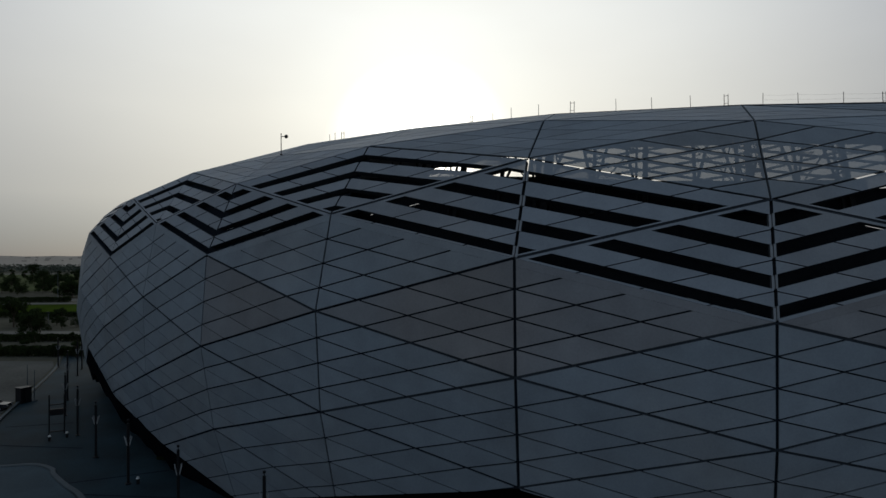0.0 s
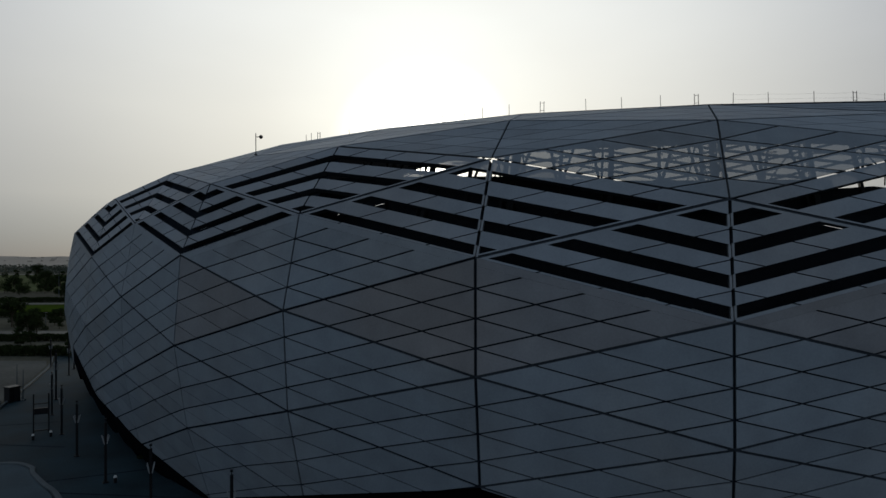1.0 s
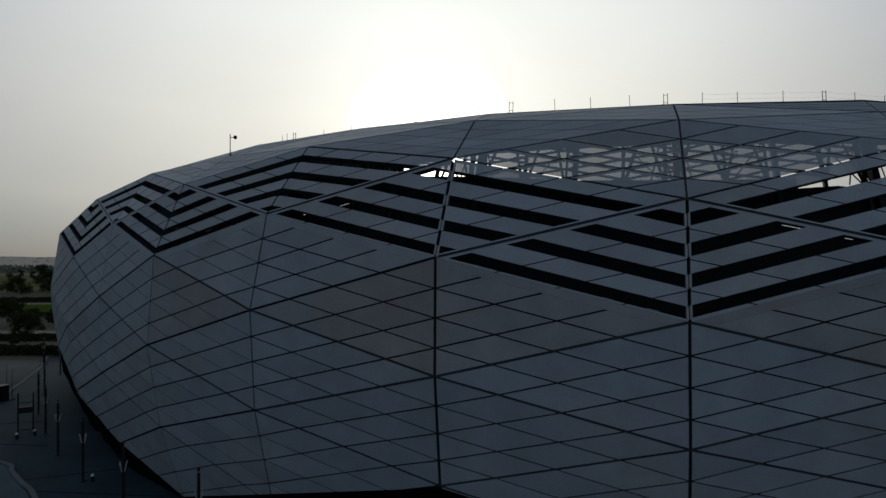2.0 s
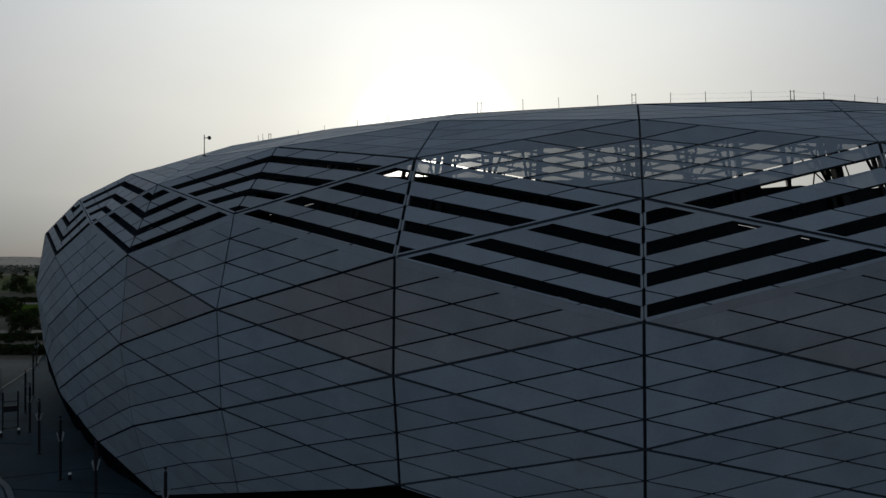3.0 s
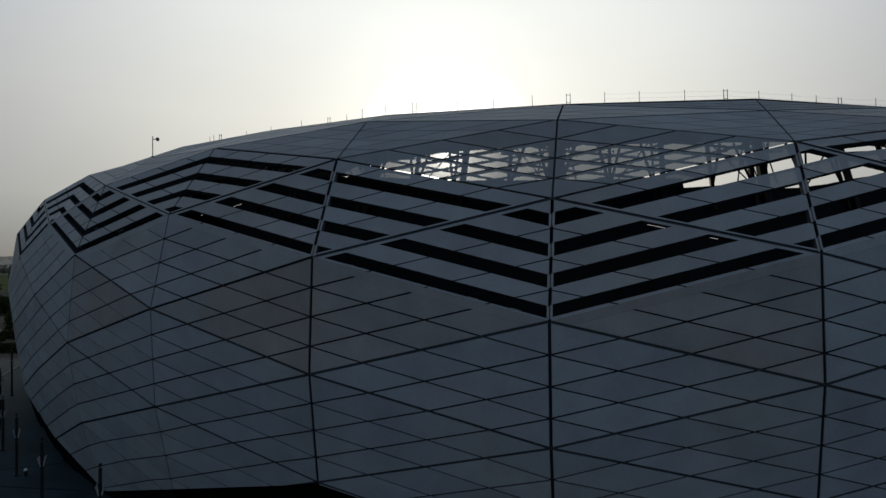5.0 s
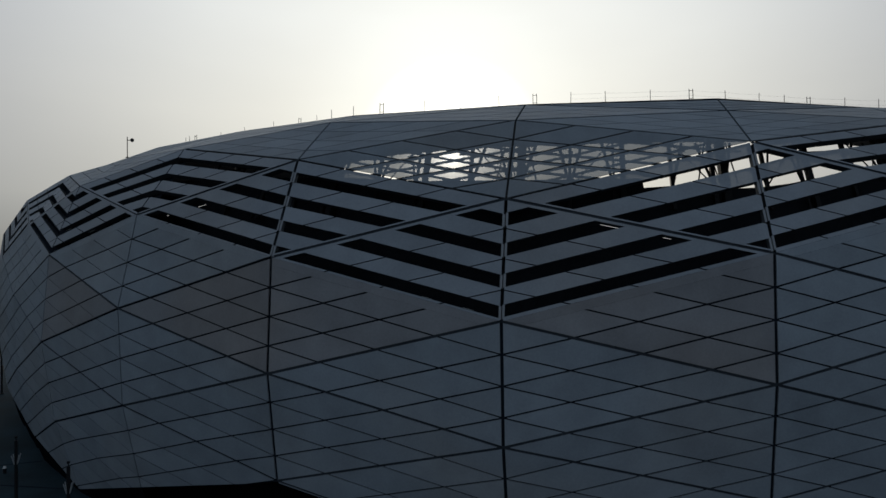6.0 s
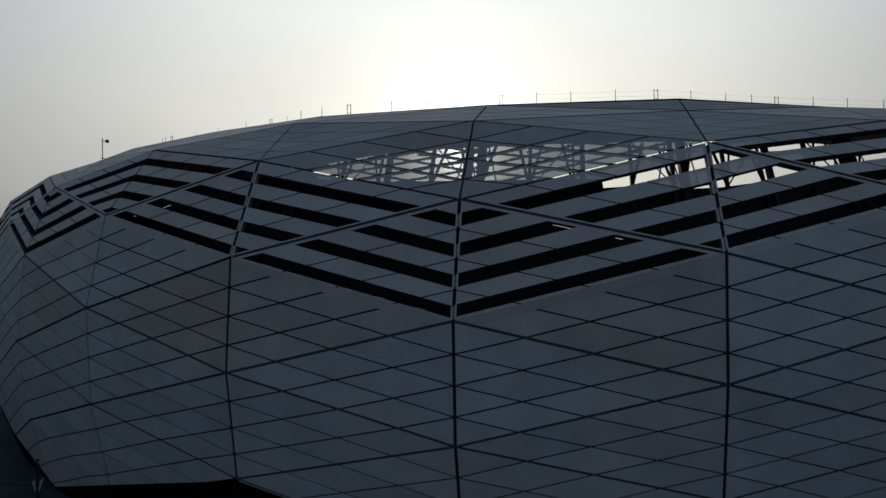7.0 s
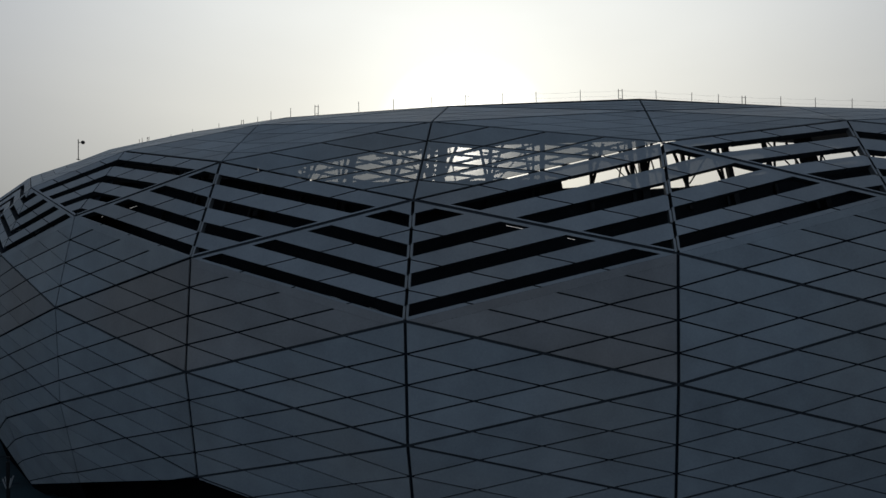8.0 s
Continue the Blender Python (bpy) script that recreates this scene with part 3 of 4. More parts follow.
# ---------------------------------------------------------------- steelwork seen through the perforated panels and slots
def build_steel(bay):
    truss = empty("steel_truss")
    truss.parent = stadium
    tagged(truss, "dark steel lattice behind the panels")
    i, j = bay, bay + 1

    def bar(a, b, w):
        q = Shape()
        q.bar(a, b, w)
        q.make("bar", "steel", truss)

    def pt(u, d, z):
        return at(i, d, z).lerp(at(j, d, z), u)

    # columns, leaning in towards the roof: one stout pair at each meridian, slimmer ones between
    for u, w in ((0.0, 0.55), (0.055, 0.30), (0.26, 0.26), (0.50, 0.38), (0.545, 0.16), (0.76, 0.24)):
        bar(pt(u, 6.4, 26.2), pt(u, 8.8, 33.4), w)
    # braces between the columns
    for u0, u1, w in ((0.055, 0.12, 0.15), (0.26, 0.19, 0.17), (0.545, 0.60, 0.15), (0.76, 0.70, 0.15), (0.76, 0.82, 0.17), (1.0, 0.93, 0.17)):
        bar(pt(u0, 7.0, 28.0), pt(u1, 8.2, 31.4), w)
    for u0, u1 in ((0.06, 0.25), (0.74, 0.56), (0.02, 0.07), (0.13, 0.08), (0.92, 0.97)):
        bar(pt(u0, 7.2, 28.2), pt(u1, 7.9, 31.4), 0.08)
    bar(pt(0, 8.9, 33.4), pt(1, 8.9, 33.4), 0.34)
    # struts out to the shell
    for u in (0.0, 0.25, 0.5, 0.75):
        bar(pt(u, 7.6, 30.6), pt(u, 4.6, 30.2), 0.13)
    # rails behind the joints of the panels
    for f, role, low in facets(bay):
        if role != "open":
            continue
        for k in range(1, 8):
            w = 0.21 if k % 2 == 0 else 0.16
            for a, b in (((k / 8, 0, 1 - k / 8), (k / 8, 1 - k / 8, 0)), ((0, k / 8, 1 - k / 8), (1 - k / 8, k / 8, 0))):
                q = Shape()
                q.bar(f.point(a, 0.25), f.point(b, 0.25), w, w)
                q.make("rail", "steel", truss)
        q = Shape()
        q.bar(f.point((1, 0, 0), 0.24), f.point((0, 1, 0), 0.24), 0.3, 0.26)
        q.make("rail", "steel", truss)


for bay in (43, 0, 1, 2, 3):
    build_steel(bay)


# ---------------------------------------------------------------- rail and mast on the roof's rim
def rim_point(u):
    i = int(math.floor(u))
    a, b = (roof_at(k, RAIL.get(k % COUNT, 14.0), RAIL_RISE) for k in (i, i + 1))
    return a.lerp(b, u - i)


railing = tagged(empty("roof_railing", (0, 0, 0)), "thin steel safety railing along the roof's rim", "railing")
post = Shape()
post.bar((0, 0, -0.9), (0, 0, 1.12), 0.042, sides=6)
post.box((0, 0, -0.05), (0.16, 0.16, 0.03))
post_ob = post.make("post", "steel", railing)
double = Shape()
for dx in (-0.16, 0.16):
    double.bar((dx, 0, -0.9), (dx, 0, 1.08), 0.05, sides=6)
for z in (0.3, 0.95):
    double.bar((-0.16, 0, z), (0.16, 0, z), 0.03)
double_ob = double.make("brace_post", "steel", railing)
wire = Shape()
# places along the rim, counted in bays; the braced posts apart
BRACED = (-0.95, -0.04, 1.03, 2.01, 2.96, 3.70, 4.9)
PLAIN = (-0.75, -0.54, -0.37, -0.21, 0.16, 0.41, 0.73, 1.28, 1.56, 1.78, 2.23, 2.47, 2.69, 3.19, 3.39, 3.53, 3.97, 4.3, 4.58, 4.98, 5.04, 5.84, 6.2, 6.62)
prev = None
for u in sorted(BRACED + PLAIN):
    i = int(math.floor(u))
    span = at(i + 1, 14, 0) - at(i, 14, 0)
    a = rim_point(u)
    ob = (double_ob if u in BRACED else post_ob).copy()
    scene.collection.objects.link(ob)
    ob.location = a
    ob.rotation_euler = (radians(random.uniform(-1.5, 1.5)), radians(random.uniform(-1.5, 1.5)), math.atan2(span[1], span[0]))
    if 3.4 < u < 4.6:
        # lower posts where the roof falls towards the corner
        ob.scale = (0.8, 0.8, 0.72)
    if prev and u < 1.9:
        for z in (0.55, 0.95):
            mid = prev.lerp(a, 0.5) + Vector((0, 0, z - 0.04))
            wire.bar(prev + Vector((0, 0, z)), mid, 0.005, sides=3)
            wire.bar(mid, a + Vector((0, 0, z)), 0.005, sides=3)
    prev = a
for ob in (post_ob, double_ob):
    bpy.data.objects.remove(ob)
wire.make("cable", "steel", railing)

mast = tagged(empty("camera_mast", (-15.65, 58.80, 33.06)), "thin grey mast with a round camera on a short arm", "mast")
s = Shape()
s.bar((0, 0, -0.1), (0, 0, 2.05), 0.075, sides=8)
s.box((0, 0, 0.0), (0.26, 0.26, 0.06))
s.make("pole", "steel", mast)
s = Shape()
s.bar((0, 0, 1.72), (0.35, 0, 1.72), 0.06)
s.make("arm", "steel", mast)
s = Shape()
for k in range(6):
    a0, a1 = math.pi * k / 6 - math.pi / 2, math.pi * (k + 1) / 6 - math.pi / 2
    r0, r1 = 0.19 * math.cos(a0), 0.19 * math.cos(a1)
    s.prism([(max(r0, 0.01) * math.cos(math.tau * q / 10), max(r0, 0.01) * math.sin(math.tau * q / 10)) for q in range(10)], (0.5, 0, 1.72), 0.19 * math.sin(a0), 0.19 * math.sin(a1), 0, max(r1, 0.01) / max(r0, 0.01))
s.make("camera_housing", "steel", mast)


# ---------------------------------------------------------------- ground
def sheet(name, pts, z, material, label, kind="structure", thick=0.0):
    n = len(pts)
    if thick:
        verts = [(x, y, z) for x, y in pts] + [(x, y, z - thick) for x, y in pts]
        faces = [tuple(range(n)), tuple(range(n, 2 * n))[::-1]] + [(k, (k + 1) % n, (k + 1) % n + n, k + n) for k in range(n)]
    else:
        verts, faces = [(x, y, z) for x, y in pts], [tuple(range(n))]
    ob = mesh_ob(name, verts, faces, material)
    if ob.data.polygons[0].normal[2] < 0:
        ob.data.flip_normals()
    return tagged(ob, label, name.replace("_", " "), kind=kind)


sheet("ground", [(-4800, -3000), (4800, -3000), (4800, 4800), (-4800, 4800)], -0.06, "ground", "dusty dry ground with scattered green")
apron = [(x, y) for x, y in ((-63, 87), (-70, 103), (-75.5, 116.5), (-82, 131), (-92, 150), (-60, 160), (200, 150), (200, -60), (-80, -60), (-80, 60))]
sheet("pavement", apron, 0.0, "paving", "dark grey paved forecourt round the stadium")
# added out of view: a paler sheet that brightens the lower facade
sheet("pavement", [(-8, -50), (48, -50), (44, 33), (20, 32), (2, 34)], 0.012, "bounce_ground", "unseen paler ground sheet added to bounce light onto the facade")
sheet("sandy_lot", [(-64, 87), (-71, 103), (-76.5, 116.5), (-83, 131), (-87, 137), (-99, 138), (-120, 136), (-110, 80)], -0.02, "sand", "bare sandy lot beside the forecourt")
def strip_of_land(name, near, far, material, label, left=-0.86, right=-0.46, z=0.0, skew=0.0):
    """A strip across the park between two distances, running aslant past the stadium's side."""
    sheet(name, [(left * near, near + skew), (right * near, near - skew), (right * far, far - skew), (left * far, far + skew)], z, material, label)


strip_of_land("road", 152, 156, "dust", "pale dusty road behind a hedge", skew=2)
strip_of_land("road", 183, 193, "dust", "pale dusty road between dark hedges", skew=3)
strip_of_land("lawn", 254, 300, "lawn", "mown green lawn strip", skew=-3, z=0.02)
strip_of_land("road", 304, 312, "dust", "pale dusty road along the lawn", skew=-2)
strip_of_land("road", 322, 345, "dust", "pale dusty parking ground under trees", skew=4)
strip_of_land("lawn", 420, 830, "field", "wide olive green field in the park", skew=10, z=0.02)
strip_of_land("road", 835, 880, "dust", "pale dusty road across the park", right=-0.62, skew=4)


def post_lamp(place, turn, height=6.5):
    ob = tagged(empty("street_lamp", place), "black square lamp post with pale glass fins on the paving", "street lamp", "lamp posts on the forecourt")
    s = Shape()
    s.box((0, 0, 0.06), (0.5, 0.5, 0.12), 0, 0.05)
    s.make("base", "post", ob)
    s = Shape()
    s.box((0, 0, height * 0.46 + 0.1), (0.24, 0.24, height * 0.92), 0, 0.03)
    s.make("post", "post", ob)
    s = Shape()
    s.bar((0, 0, height * 0.93), (0, 0, height * 0.97), 0.07, sides=6)
    s.box((0, 0, height * 0.985), (0.22, 0.22, 0.16), 0, 0.05)
    s.make("cap", "post", ob)
    for k in range(4):
        a = math.tau * (k + 0.5) / 4
        c, q = math.cos(a), math.sin(a)
        s = Shape()
        s.bar((0.15 * c, 0.15 * q, height * 0.60), (0.42 * c, 0.42 * q, height * 0.735), 0.04, 0.09)
        s.make("fin", "fin", ob)
    ob.rotation_euler = (0, 0, turn)
    return ob


first_lamp = post_lamp((-40.4, 71.0, 0), 0.3)
for x, y, k in ((-32.4, 62.6, 1.02), (-23.75, 54.3, 1.0), (-14.2, 47.6, 1.0), (-47.7, 79.8, 1.0), (-55.4, 89.8, 0.98), (-60.9, 99.4, 1.25), (-71.5, 120.1, 1.1), (-74.5, 126.7, 1.0), (-81.2, 129.6, 0.95)):
    copy_thing(first_lamp, pose(x, y, 0, 0, 0, random.uniform(0, 40)) @ Matrix.Diagonal((1, 1, k, 1)))


def bollard(place):
    ob = tagged(empty("bollard", place), "short dark bollard with a white cap on the paving", "bollard", "bollards")
    s = Shape()
    s.prism([(0.16 * math.cos(math.tau * k / 10), 0.16 * math.sin(math.tau * k / 10)) for k in range(10)], (0, 0, 0), 0, 0.55)
    s.make("body", "post", ob)
    s = Shape()
    s.prism([(0.19 * math.cos(math.tau * k / 10), 0.19 * math.sin(math.tau * k / 10)) for k in range(10)], (0, 0, 0), 0.55, 0.75, 0, 0.6)
    s.make("cap", "white", ob)
    return ob


b0 = bollard((-31.4, 62.6, 0))
for x, y in ((-49.9, 77.5), (-48.6, 79.0)):
    copy_thing(b0, pose(x, y, 0))

gantry = tagged(empty("sign_frame", (-50.9, 80.6, 0)), "dark steel frame with a box sign between two posts", "sign frame")
gantry.rotation_euler = (0, 0, radians(25))
for x in (-0.85, 0.85):
    s = Shape()
    s.box((x, 0, 2.6), (0.16, 0.16, 5.2), 0, 0.03)
    s.make("post", "post", gantry)
for z, h in ((0.35, 0.14), (3.9, 0.12)):
    s = Shape()
    s.box((0, 0, z), (1.54, 0.12, h))
    s.make("crossbar", "post", gantry)
s = Shape()
s.box((0, 0, 2.9), (1.5, 0.3, 0.8), 0, 0.05)
s.make("box_sign", "post", gantry)


def kerb_run(name, pts, width, height, label):
    s = Shape()
    n = len(pts)
    prof = [(-0.5, 0), (-0.5, 0.85), (-0.4, 1), (0.4, 1), (0.5, 0.85), (0.5, 0)]
    verts = []
    for k in range(n):
        d = Vector(pts[min(k + 1, n - 1)]) - Vector(pts[max(k - 1, 0)])
        side = Vector((-d[1], d[0])).normalized()
        for u, w in prof:
            q = Vector(pts[k]) + side * u * width
            verts.append((q[0], q[1], w * height - 0.02))
    m = len(prof)
    s.add(verts, [(k * m + j, k * m + (j + 1) % m, (k + 1) * m + (j + 1) % m, (k + 1) * m + j) for k in range(n - 1) for j in range(m)] + [tuple(range(m)), tuple(range((n - 1) * m, n * m))[::-1]])
    ob = s.make(name, "kerb")
    return tagged(ob, label, name.replace("_", " "), kind="structure")


def smooth(pts, steps=6):
    out = []
    for k in range(len(pts) - 1):
        p0, p1, p2, p3 = (Vector(pts[max(0, min(len(pts) - 1, k + q))]) for q in (-1, 0, 1, 2))
        for j in range(steps):
            t = j / steps
            out.append(tuple(0.5 * (2 * p1 + (p2 - p0) * t + (2 * p0 - 5 * p1 + 4 * p2 - p3) * t * t + (3 * p1 - p0 - 3 * p2 + p3) * t ** 3)))
    out.append(tuple(pts[-1]))
    return out


kerb_run("kerb", smooth([(-58, 78), (-63.2, 87.3), (-69.9, 103.3), (-75.5, 116.5), (-81.5, 129.6), (-88, 141)]), 0.45, 0.35, "pale stone kerb between forecourt and sandy lot")
kerb_run("kerb", smooth([(-56, 66), (-48.7, 67.3), (-45.4, 67.8), (-42.6, 66.4), (-41.3, 64.7), (-38, 61.5), (-35.3, 59.1), (-31, 54)]), 0.5, 0.45, "pale curved kerb beside a paved ramp")
sheet("ramp", smooth([(-56, 65.7), (-48.7, 67.0), (-45.4, 67.4), (-42.8, 66.1), (-41.5, 64.5), (-38.3, 61.3), (-35.6, 58.8), (-31.3, 53.7)]) + [(-46, 48), (-60, 55)], 0.3, "ramp", "grey paved ramp inside the curved kerb", thick=0.3)
for a, b in (((-40, 62.5), (-30, 66.5)), ((-36, 60), (-22, 58.5)), ((-56, 76), (-44, 74.5)), ((-60, 84), (-52, 86))):
    d = Vector(b) - Vector(a)
    s = Shape()
    s.box(((a[0] + b[0]) / 2, (a[1] + b[1]) / 2, 0.004), (d.length, 0.25, 0.012), math.atan2(d[1], d[0]))
    tagged(s.make("drain_channel", "backing"), "dark drain channel in the paving", "drain", kind="structure")

box = tagged(empty("site_cabin", (-66.0, 97.8, 0)), "dark metal site cabin beside the kerb", "cabin")
box.location = (-67.2, 98.2, -0.02)
box.rotation_euler = (0, 0, radians(65))
s = Shape()
s.box((0, 0, 1.3), (1.7, 1.5, 2.2), 0, 0.06)
s.make("body", "post", box)
s = Shape()
s.box((0, 0, 2.46), (1.85, 1.65, 0.12))
s.make("roof", "steel", box)
for x in (-0.65, 0.65):
    s = Shape()
    s.box((x, 0, 0.1), (0.3, 1.4, 0.2))
    s.make("skid", "steel", box)
s = Shape()
s.box((0.3, -0.77, 1.25), (0.8, 0.05, 1.9))
s.make("door", "steel", box)


def pickup(place, turn):
    """A parked pickup with a closed cab and a loaded bed."""
    ob = tagged(empty("pickup", place), "dark pickup truck parked on the sandy lot", "pickup truck")
    ob.rotation_euler = (0, 0, turn)
    s = Shape()
    profile = [(-2.6, 0.45), (2.55, 0.45), (2.65, 0.7), (2.55, 0.98), (1.25, 1.08), (0.55, 1.75), (-0.75, 1.78), (-0.95, 1.1), (-2.6, 1.1)]
    n = len(profile)
    s.add([(x, y, z) for y in (-0.88, 0.88) for x, z in profile], [tuple(range(n)), tuple(range(n, 2 * n))[::-1]] + [(k, k + n, (k + 1) % n + n, (k + 1) % n) for k in range(n)])
    s.make("body", "car_paint", ob)
    for y in (-0.885, 0.885):
        s = Shape()
        q = [(0.95, 1.14), (0.48, 1.66), (-0.66, 1.68), (-0.78, 1.14)]
        s.add([(x, y + e, z) for e in (-0.01, 0.01) for x, z in q], [(0, 1, 2, 3), (7, 6, 5, 4), (0, 4, 5, 1), (1, 5, 6, 2), (2, 6, 7, 3), (3, 7, 4, 0)])
        s.make("side_window", "car_glass", ob)
    s = Shape()
    s.add([(1.2, -0.75, 1.14), (1.2, 0.75, 1.14), (0.62, 0.66, 1.72), (0.62, -0.66, 1.72), (1.17, -0.75, 1.1), (1.17, 0.75, 1.1), (0.59, 0.66, 1.68), (0.59, -0.66, 1.68)],
          [(0, 1, 2, 3), (7, 6, 5, 4), (0, 4, 5, 1), (1, 5, 6, 2), (2, 6, 7, 3), (3, 7, 4, 0)])
    s.make("windscreen", "car_glass", ob)
    for x in (-1.65, 1.65):
        for y in (-0.8, 0.8):
            wheel = Shape()
            wheel.bar((x, y - 0.12, 0.36), (x, y + 0.12, 0.36), 0.72, sides=14)
            tyre = wheel.make("wheel", "post", ob)
            hub = Shape()
            hub.bar((x, y - 0.135, 0.36), (x, y + 0.135, 0.36), 0.4, sides=10)
            hub.make("rim", "mullion", tyre)
    for y in (-0.65, 0.65):
        s = Shape()
        s.box((2.6, y, 0.8), (0.1, 0.32, 0.16), 0, 0.03)
        s.make("headlight", "fin", ob)
    return ob


pickup((-68.9, 93.4, -0.02), radians(8))


def thin_pole(place, height, label, material="kerb", head=True):
    ob = tagged(empty("light_mast", place), label, "light mast")
    s = Shape()
    s.bar((0, 0, 0), (0, 0, height), 0.10 + height * 0.012, sides=8, taper=0.5)
    s.make("pole", material, ob)
    s = Shape()
    s.box((0, 0, 0.1), (0.6, 0.6, 0.2))
    s.make("base", material, ob)
    if head:
        s = Shape()
        s.box((0, 0, height), (1.6 if height > 15 else 1.0, 0.3, 0.35), 0, 0.05)
        s.make("head", "steel", ob)
    return ob


thin_pole((-211, 338, 0), 15, "tall pale floodlight mast in the park")
for x, y, h in ((-125, 195, 5.6), (-72.5, 148, 8.5), (-104, 139, 5.5), (-70.5, 104, 5.0), (-66, 99, 5.0), (-121, 158, 8)):
    thin_pole((x, y, 0 if y > 140 else -0.02), h, "slim pale lamp mast beside the road", head=h > 5.2)


# ---------------------------------------------------------------- trees
def tree_kind(seed, height, spread, leaves):
    rng = random.Random(seed)
    ob = tagged(empty("tree"), "dark green bushy tree with an uneven crown", "tree", "park trees")
    s = Shape()
    s.bar((0, 0, -0.1), (0.1, 0, height * 0.42), height * 0.045, sides=7, taper=0.7)
    ends = []
    for k in range(7):
        a = k * 2.4 + rng.uniform(-0.4, 0.4)
        r, z = spread * rng.uniform(0.25, 0.6), height * rng.uniform(0.5, 0.85)
        end = Vector((r * math.cos(a), r * math.sin(a), z))
        s.bar((0.05, 0, height * rng.uniform(0.25, 0.42)), end, height * 0.018, sides=5, taper=0.4)
        ends.append(end)
    s.make("trunk", "bark", ob)
    lobes = [(e, spread * rng.uniform(0.28, 0.48)) for e in ends] + [(Vector((0, 0, height * 0.75)), spread * 0.5)]
    for k in range(14):
        a = rng.uniform(0, math.tau)
        lobes.append((Vector((spread * rng.uniform(0.3, 0.75) * math.cos(a), spread * rng.uniform(0.3, 0.75) * math.sin(a), height * rng.uniform(0.18, 0.75))), spread * rng.uniform(0.25, 0.4)))
    v, f = [], []
    for k in range(leaves):
        c, r = lobes[rng.randrange(len(lobes))]
        d = Vector((rng.gauss(0, 1), rng.gauss(0, 1), rng.gauss(0, 1))).normalized()
        p = c + Vector((d[0], d[1], d[2] * 0.75)) * r * rng.uniform(0.45, 1.05)
        q = rng.uniform(0.2, 0.45) * height / 11
        t1 = d.cross(Vector((rng.gauss(0, 1), rng.gauss(0, 1), rng.gauss(0, 1)))).normalized() * q
        t2 = t1.cross(d + Vector((0, 0, 0.5))).normalized() * q * rng.uniform(0.5, 0.9)
        n = len(v)
        v += [tuple(p - t1), tuple(p + t2 * 0.8), tuple(p + t1), tuple(p - t2 * 0.8)]
        f.append((n, n + 1, n + 2, n + 3))
    crown = mesh_ob("crown", v, f, "leaf", ob)
    tagged(crown, kind="stuff")
    return ob


KINDS = [tree_kind(3, 10.5, 5.2, 2600), tree_kind(8, 8.0, 5.5, 2400), tree_kind(21, 12.5, 4.6, 2800)]
KINDS[0].location = (-143, 205, -0.06)
KINDS[1].location = (-262, 380, -0.06)
KINDS[2].location = (-232, 384, -0.06)
rng = random.Random(5)


def plant(n, x0, x1, y0, y1, low, high):
    """Trees strewn over a skewed stretch of the park, as seen past the stadium's side."""
    for _ in range(n):
        y = rng.uniform(y0, y1)
        x = rng.uniform(x0, x1) * y
        copy_thing(KINDS[rng.randrange(3)], Matrix.Translation((x, y, -0.06)) @ Matrix.Rotation(rng.uniform(0, 6.28), 4, "Z") @ Matrix.Diagonal((*[rng.uniform(low, high)] * 3, 1)))


plant(15, -0.82, -0.56, 200, 216, 0.36, 0.52)
plant(9, -0.82, -0.56, 228, 236, 0.3, 0.45)
plant(9, -0.82, -0.54, 160, 172, 0.22, 0.4)
plant(8, -0.80, -0.54, 140, 150, 0.2, 0.36)
plant(4, -0.80, -0.54, 425, 470, 0.4, 0.7)
plant(8, -0.80, -0.50, 640, 800, 0.7, 1.0)
# trees that stand out: direction past the shell, distance, size, kind
for d, y, k, kind in ((-0.668, 180, 0.78, 0), (-0.655, 183, 0.7, 1), (-0.715, 402, 1.15, 1), (-0.698, 404, 1.2, 0), (-0.682, 398, 0.9, 1), (-0.648, 396, 1.15, 1), (-0.634, 400, 1.0, 0),
                      (-0.621, 350, 1.2, 2), (-0.611, 347, 1.0, 1), (-0.600, 348, 1.05, 0), (-0.588, 352, 1.1, 1), (-0.57, 350, 1.1, 0), (-0.755, 415, 1.0, 1), (-0.662, 520, 1.35, 1), (-0.649, 515, 1.3, 0),
                      (-0.637, 540, 1.2, 1), (-0.61, 560, 1.2, 1), (-0.59, 545, 1.3, 0), (-0.664, 760, 1.6, 0)):
    copy_thing(KINDS[kind], Matrix.Translation((d * y, y, -0.06)) @ Matrix.Rotation(rng.uniform(0, 6.28), 4, "Z") @ Matrix.Diagonal((k, k, k, 1)))


def hedge(a, b, width, height):
    s, r2 = Shape(), random.Random(9)
    a, b = Vector(a), Vector(b)
    v, f = [], []
    side = Vector((-(b - a)[1], (b - a)[0])).normalized()
    for _ in range(9000):
        t, w, z = r2.random(), r2.uniform(-0.5, 0.5), r2.random() ** 0.7
        q = a.lerp(b, t) + side * w * width * (1 - 0.3 * z)
        p = Vector((q[0], q[1], z * height * (0.85 + 0.3 * noise.noise((t * 12, 0, 0)))))
        u = Vector((r2.gauss(0, 1), r2.gauss(0, 1), r2.gauss(0, 1))).normalized() * 0.26
        w2 = u.cross(Vector((r2.gauss(0, 1), r2.gauss(0, 1), r2.gauss(0, 1)))).normalized() * 0.2
        n = len(v)
        v += [tuple(p - u), tuple(p + w2), tuple(p + u), tuple(p - w2)]
        f.append((n, n + 1, n + 2, n + 3))
    return tagged(mesh_ob("hedge", v, f, "leaf"), "dense dark green hedge along the road", "hedge", kind="stuff")


hedge((-118, 146.5), (-84, 145), 4, 2.4)
hedge((-150, 172), (-92, 170), 4, 2.0)
hedge((-190, 238), (-120, 240), 5, 2.2)
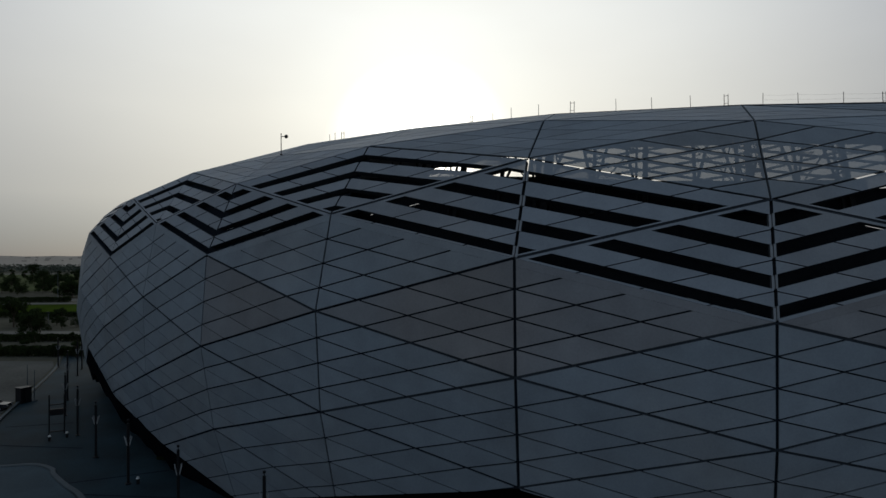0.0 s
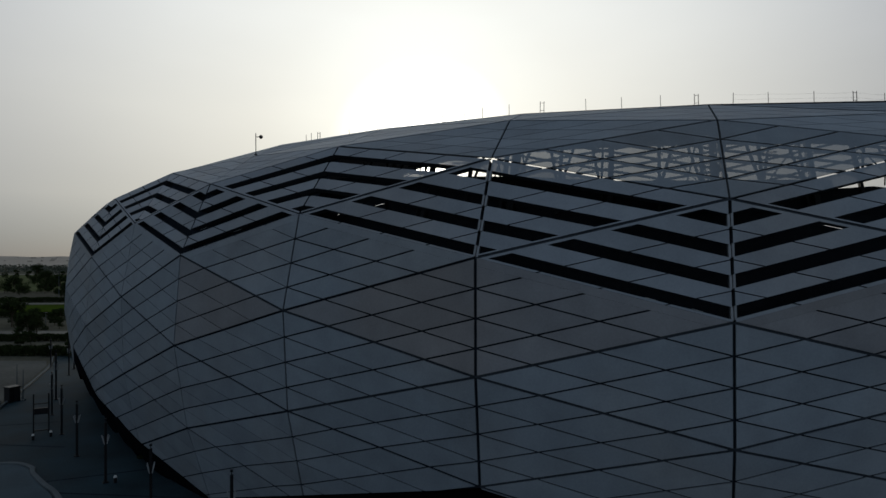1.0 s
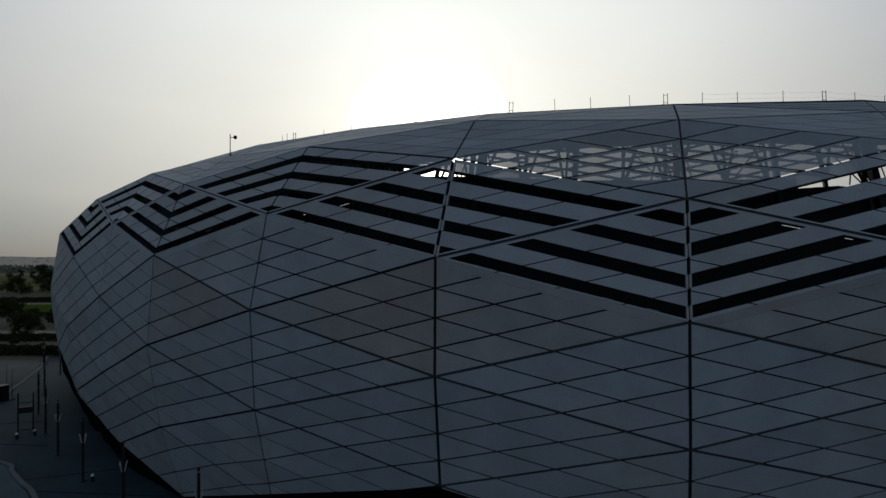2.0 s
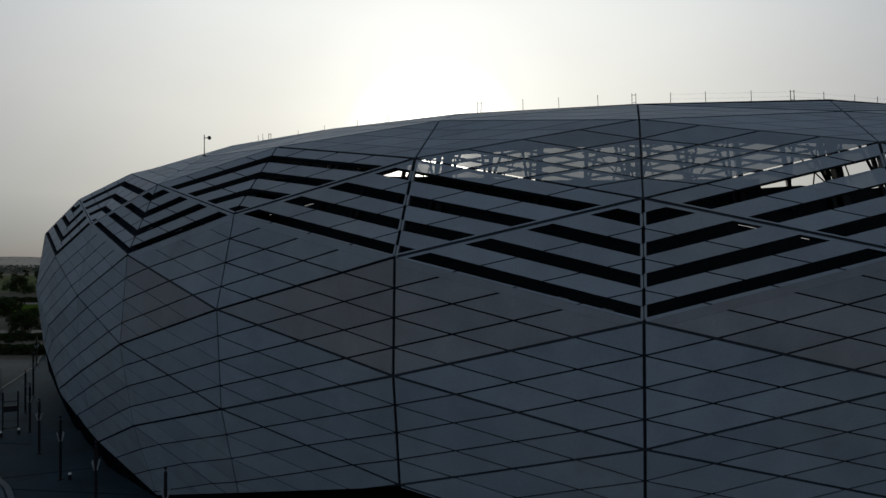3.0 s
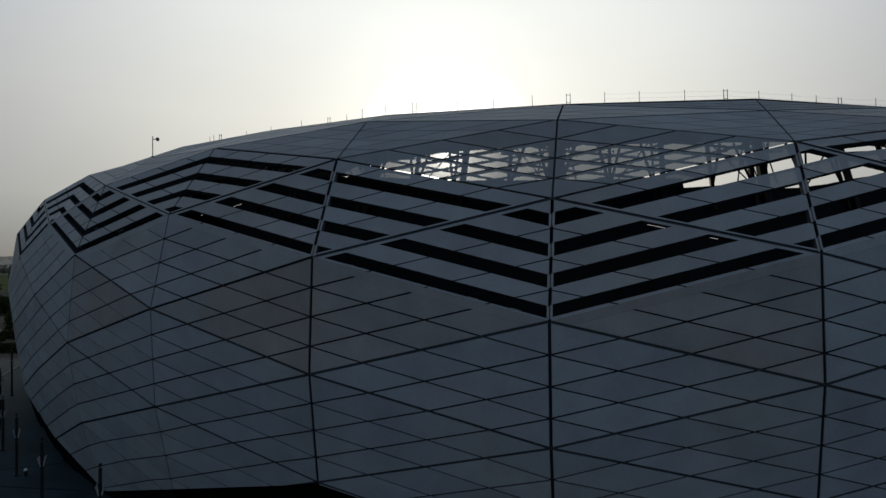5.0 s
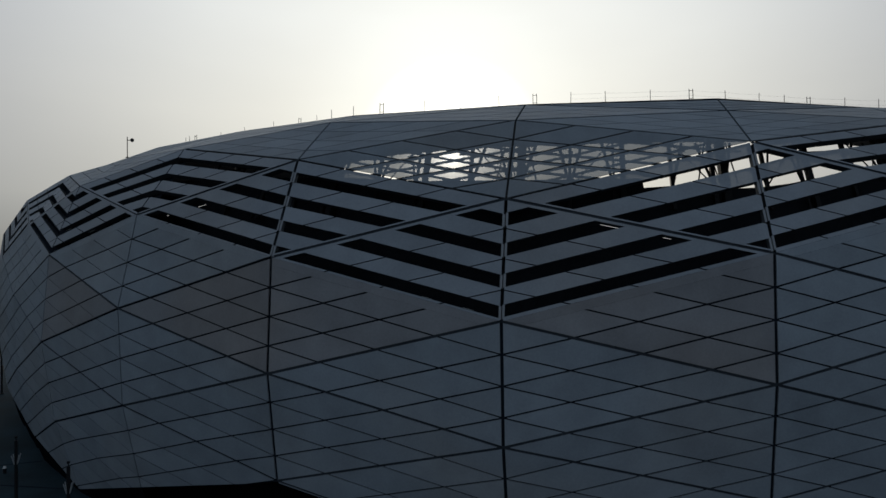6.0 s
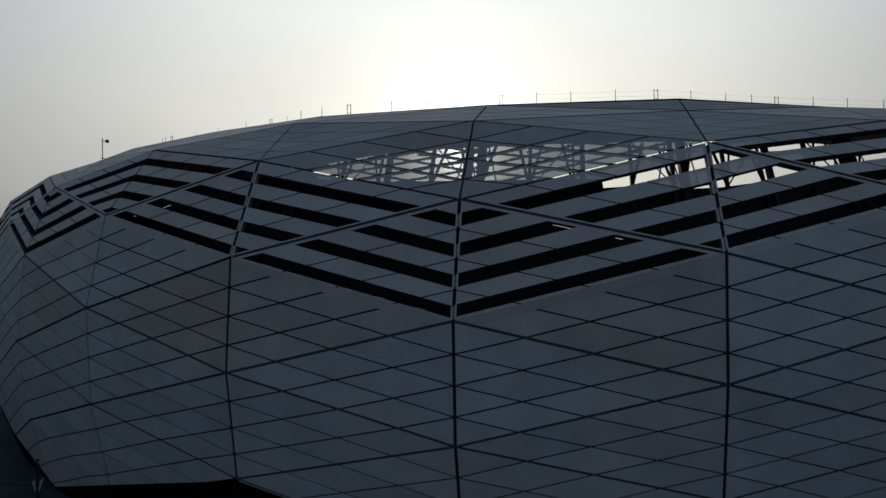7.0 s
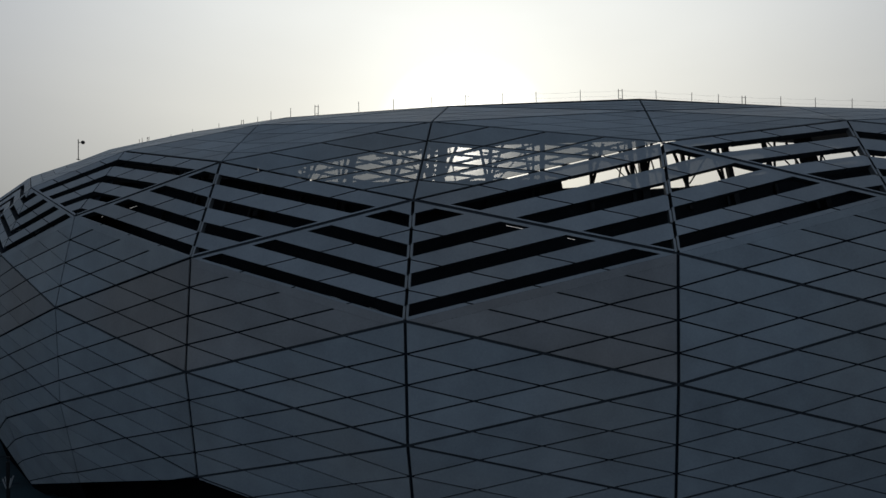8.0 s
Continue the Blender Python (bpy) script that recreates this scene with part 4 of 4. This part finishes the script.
hedge((-236, 317), (-192, 318), 4, 3.0)


shrub = tagged(empty("shrub", (-32.3, 70.4, 0)), "low dark shrub beside the shell's lower edge", "shrub")
v, f, r2 = [], [], random.Random(4)
for _ in range(700):
    d = Vector((r2.gauss(0, 1), r2.gauss(0, 1), abs(r2.gauss(0, 1)))).normalized() * r2.uniform(0.45, 1.0)
    p = Vector((d[0] * 0.85, d[1] * 0.7, d[2] * 0.9 + 0.02))
    u = Vector((r2.gauss(0, 1), r2.gauss(0, 1), r2.gauss(0, 1))).normalized() * 0.09
    w = u.cross(Vector((r2.gauss(0, 1), r2.gauss(0, 1), r2.gauss(0, 1)))).normalized() * 0.06
    n = len(v)
    v += [tuple(p - u), tuple(p + w), tuple(p + u), tuple(p - w)]
    f.append((n, n + 1, n + 2, n + 3))
tagged(mesh_ob("leaves", v, f, "leaf", shrub), kind="stuff")
s = Shape()
for k in range(5):
    s.bar((0, 0, 0), (0.4 * math.cos(k * 1.3), 0.35 * math.sin(k * 1.3), 0.55), 0.05, sides=5, taper=0.5)
s.make("stem", "bark", shrub)


def far_woods():
    v, f, r2 = [], [], random.Random(17)
    for _ in range(9000):
        y = 880 + 640 * r2.random() ** 1.4
        x = r2.uniform(-0.85, -0.45) * y
        dense = noise.noise((x / 120, y / 60, 0))
        if dense < -0.05:
            continue
        z = r2.uniform(0, 6 + 6 * dense)
        q = r2.uniform(1.0, 2.6)
        u = Vector((r2.gauss(0, 1), r2.gauss(0, 1), r2.gauss(0, 0.5))).normalized() * q
        w = u.cross(Vector((r2.gauss(0, 1), r2.gauss(0, 1), r2.gauss(0, 1)))).normalized() * q * 0.7
        p = Vector((x, y, z))
        n = len(v)
        v += [tuple(p - u), tuple(p + w), tuple(p + u), tuple(p - w)]
        f.append((n, n + 1, n + 2, n + 3))
    tagged(mesh_ob("woods", v, f, "wood_far"), "far belt of park trees, haze mixed into its grey-green", "woods", kind="stuff")


far_woods()


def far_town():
    """Low flat-roofed town and rising ground, all round the horizon; haze is painted on."""
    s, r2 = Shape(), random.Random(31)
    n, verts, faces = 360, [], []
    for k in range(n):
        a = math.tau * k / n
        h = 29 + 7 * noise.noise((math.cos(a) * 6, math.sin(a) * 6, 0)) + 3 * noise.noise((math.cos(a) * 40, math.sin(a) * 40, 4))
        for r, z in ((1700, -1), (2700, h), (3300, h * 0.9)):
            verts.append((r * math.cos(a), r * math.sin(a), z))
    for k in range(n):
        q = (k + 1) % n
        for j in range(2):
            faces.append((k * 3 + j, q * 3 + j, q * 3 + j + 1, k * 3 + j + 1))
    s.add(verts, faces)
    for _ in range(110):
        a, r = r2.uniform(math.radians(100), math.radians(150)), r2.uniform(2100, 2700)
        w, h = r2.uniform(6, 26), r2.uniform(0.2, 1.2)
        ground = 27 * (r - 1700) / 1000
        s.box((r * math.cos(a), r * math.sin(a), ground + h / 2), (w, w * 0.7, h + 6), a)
    tagged(s.make("backdrop", "far"), "far town and low rise, paled by a painted-on haze glow", "backdrop", kind="structure")


far_town()


# ---------------------------------------------------------------- white strips inside the slots
def light_strip(bay, place, along_seam=False, length=0.9, lit=True):
    """A thin white strip in a slot, at a place in the coordinates of the band's lower facet."""
    for f, role, low in facets(bay):
        if role == "band" and f.row == (4 if low else 5):
            p0, p1, q = f.p
            u = ((q - p1) if along_seam else (q - p0)).normalized() * length / 2
            c = f.point(place, 0.05)
            sh = Shape()
            sh.bar(c - u, c + u, 0.022 if lit else 0.016, sides=6)
            tagged(sh.make("light_strip", "tube" if lit else "white"), ("thin glowing white strip" if lit else "thin plain white strip") + " on a slot's edge", "light strip", "light strips in the slots")


for a, b in ((0.157, 0.020), (0.330, 0.015), (0.505, 0.018), (0.675, 0.024), (0.843, 0.026)):
    light_strip(2, (a, b, 1 - a - b), length=0.7, lit=False)
for bay, a, b, length in ((1, 0.057, 0.551, 1.2), (1, 0.059, 0.336, 0.5), (3, 0.165, 0.298, 0.8), (3, 0.145, 0.094, 0.2)):
    light_strip(bay, (a, b, 1 - a - b), True, length)
light_strip(4, (0.43, 0.075, 0.495), lit=False)
light_strip(4, (0.57, 0.30, 0.13), lit=False)

for bay in NEAR_BAYS:
    build_bay(bay, True)
for bay in range(10, 42):
    build_bay(bay, False)
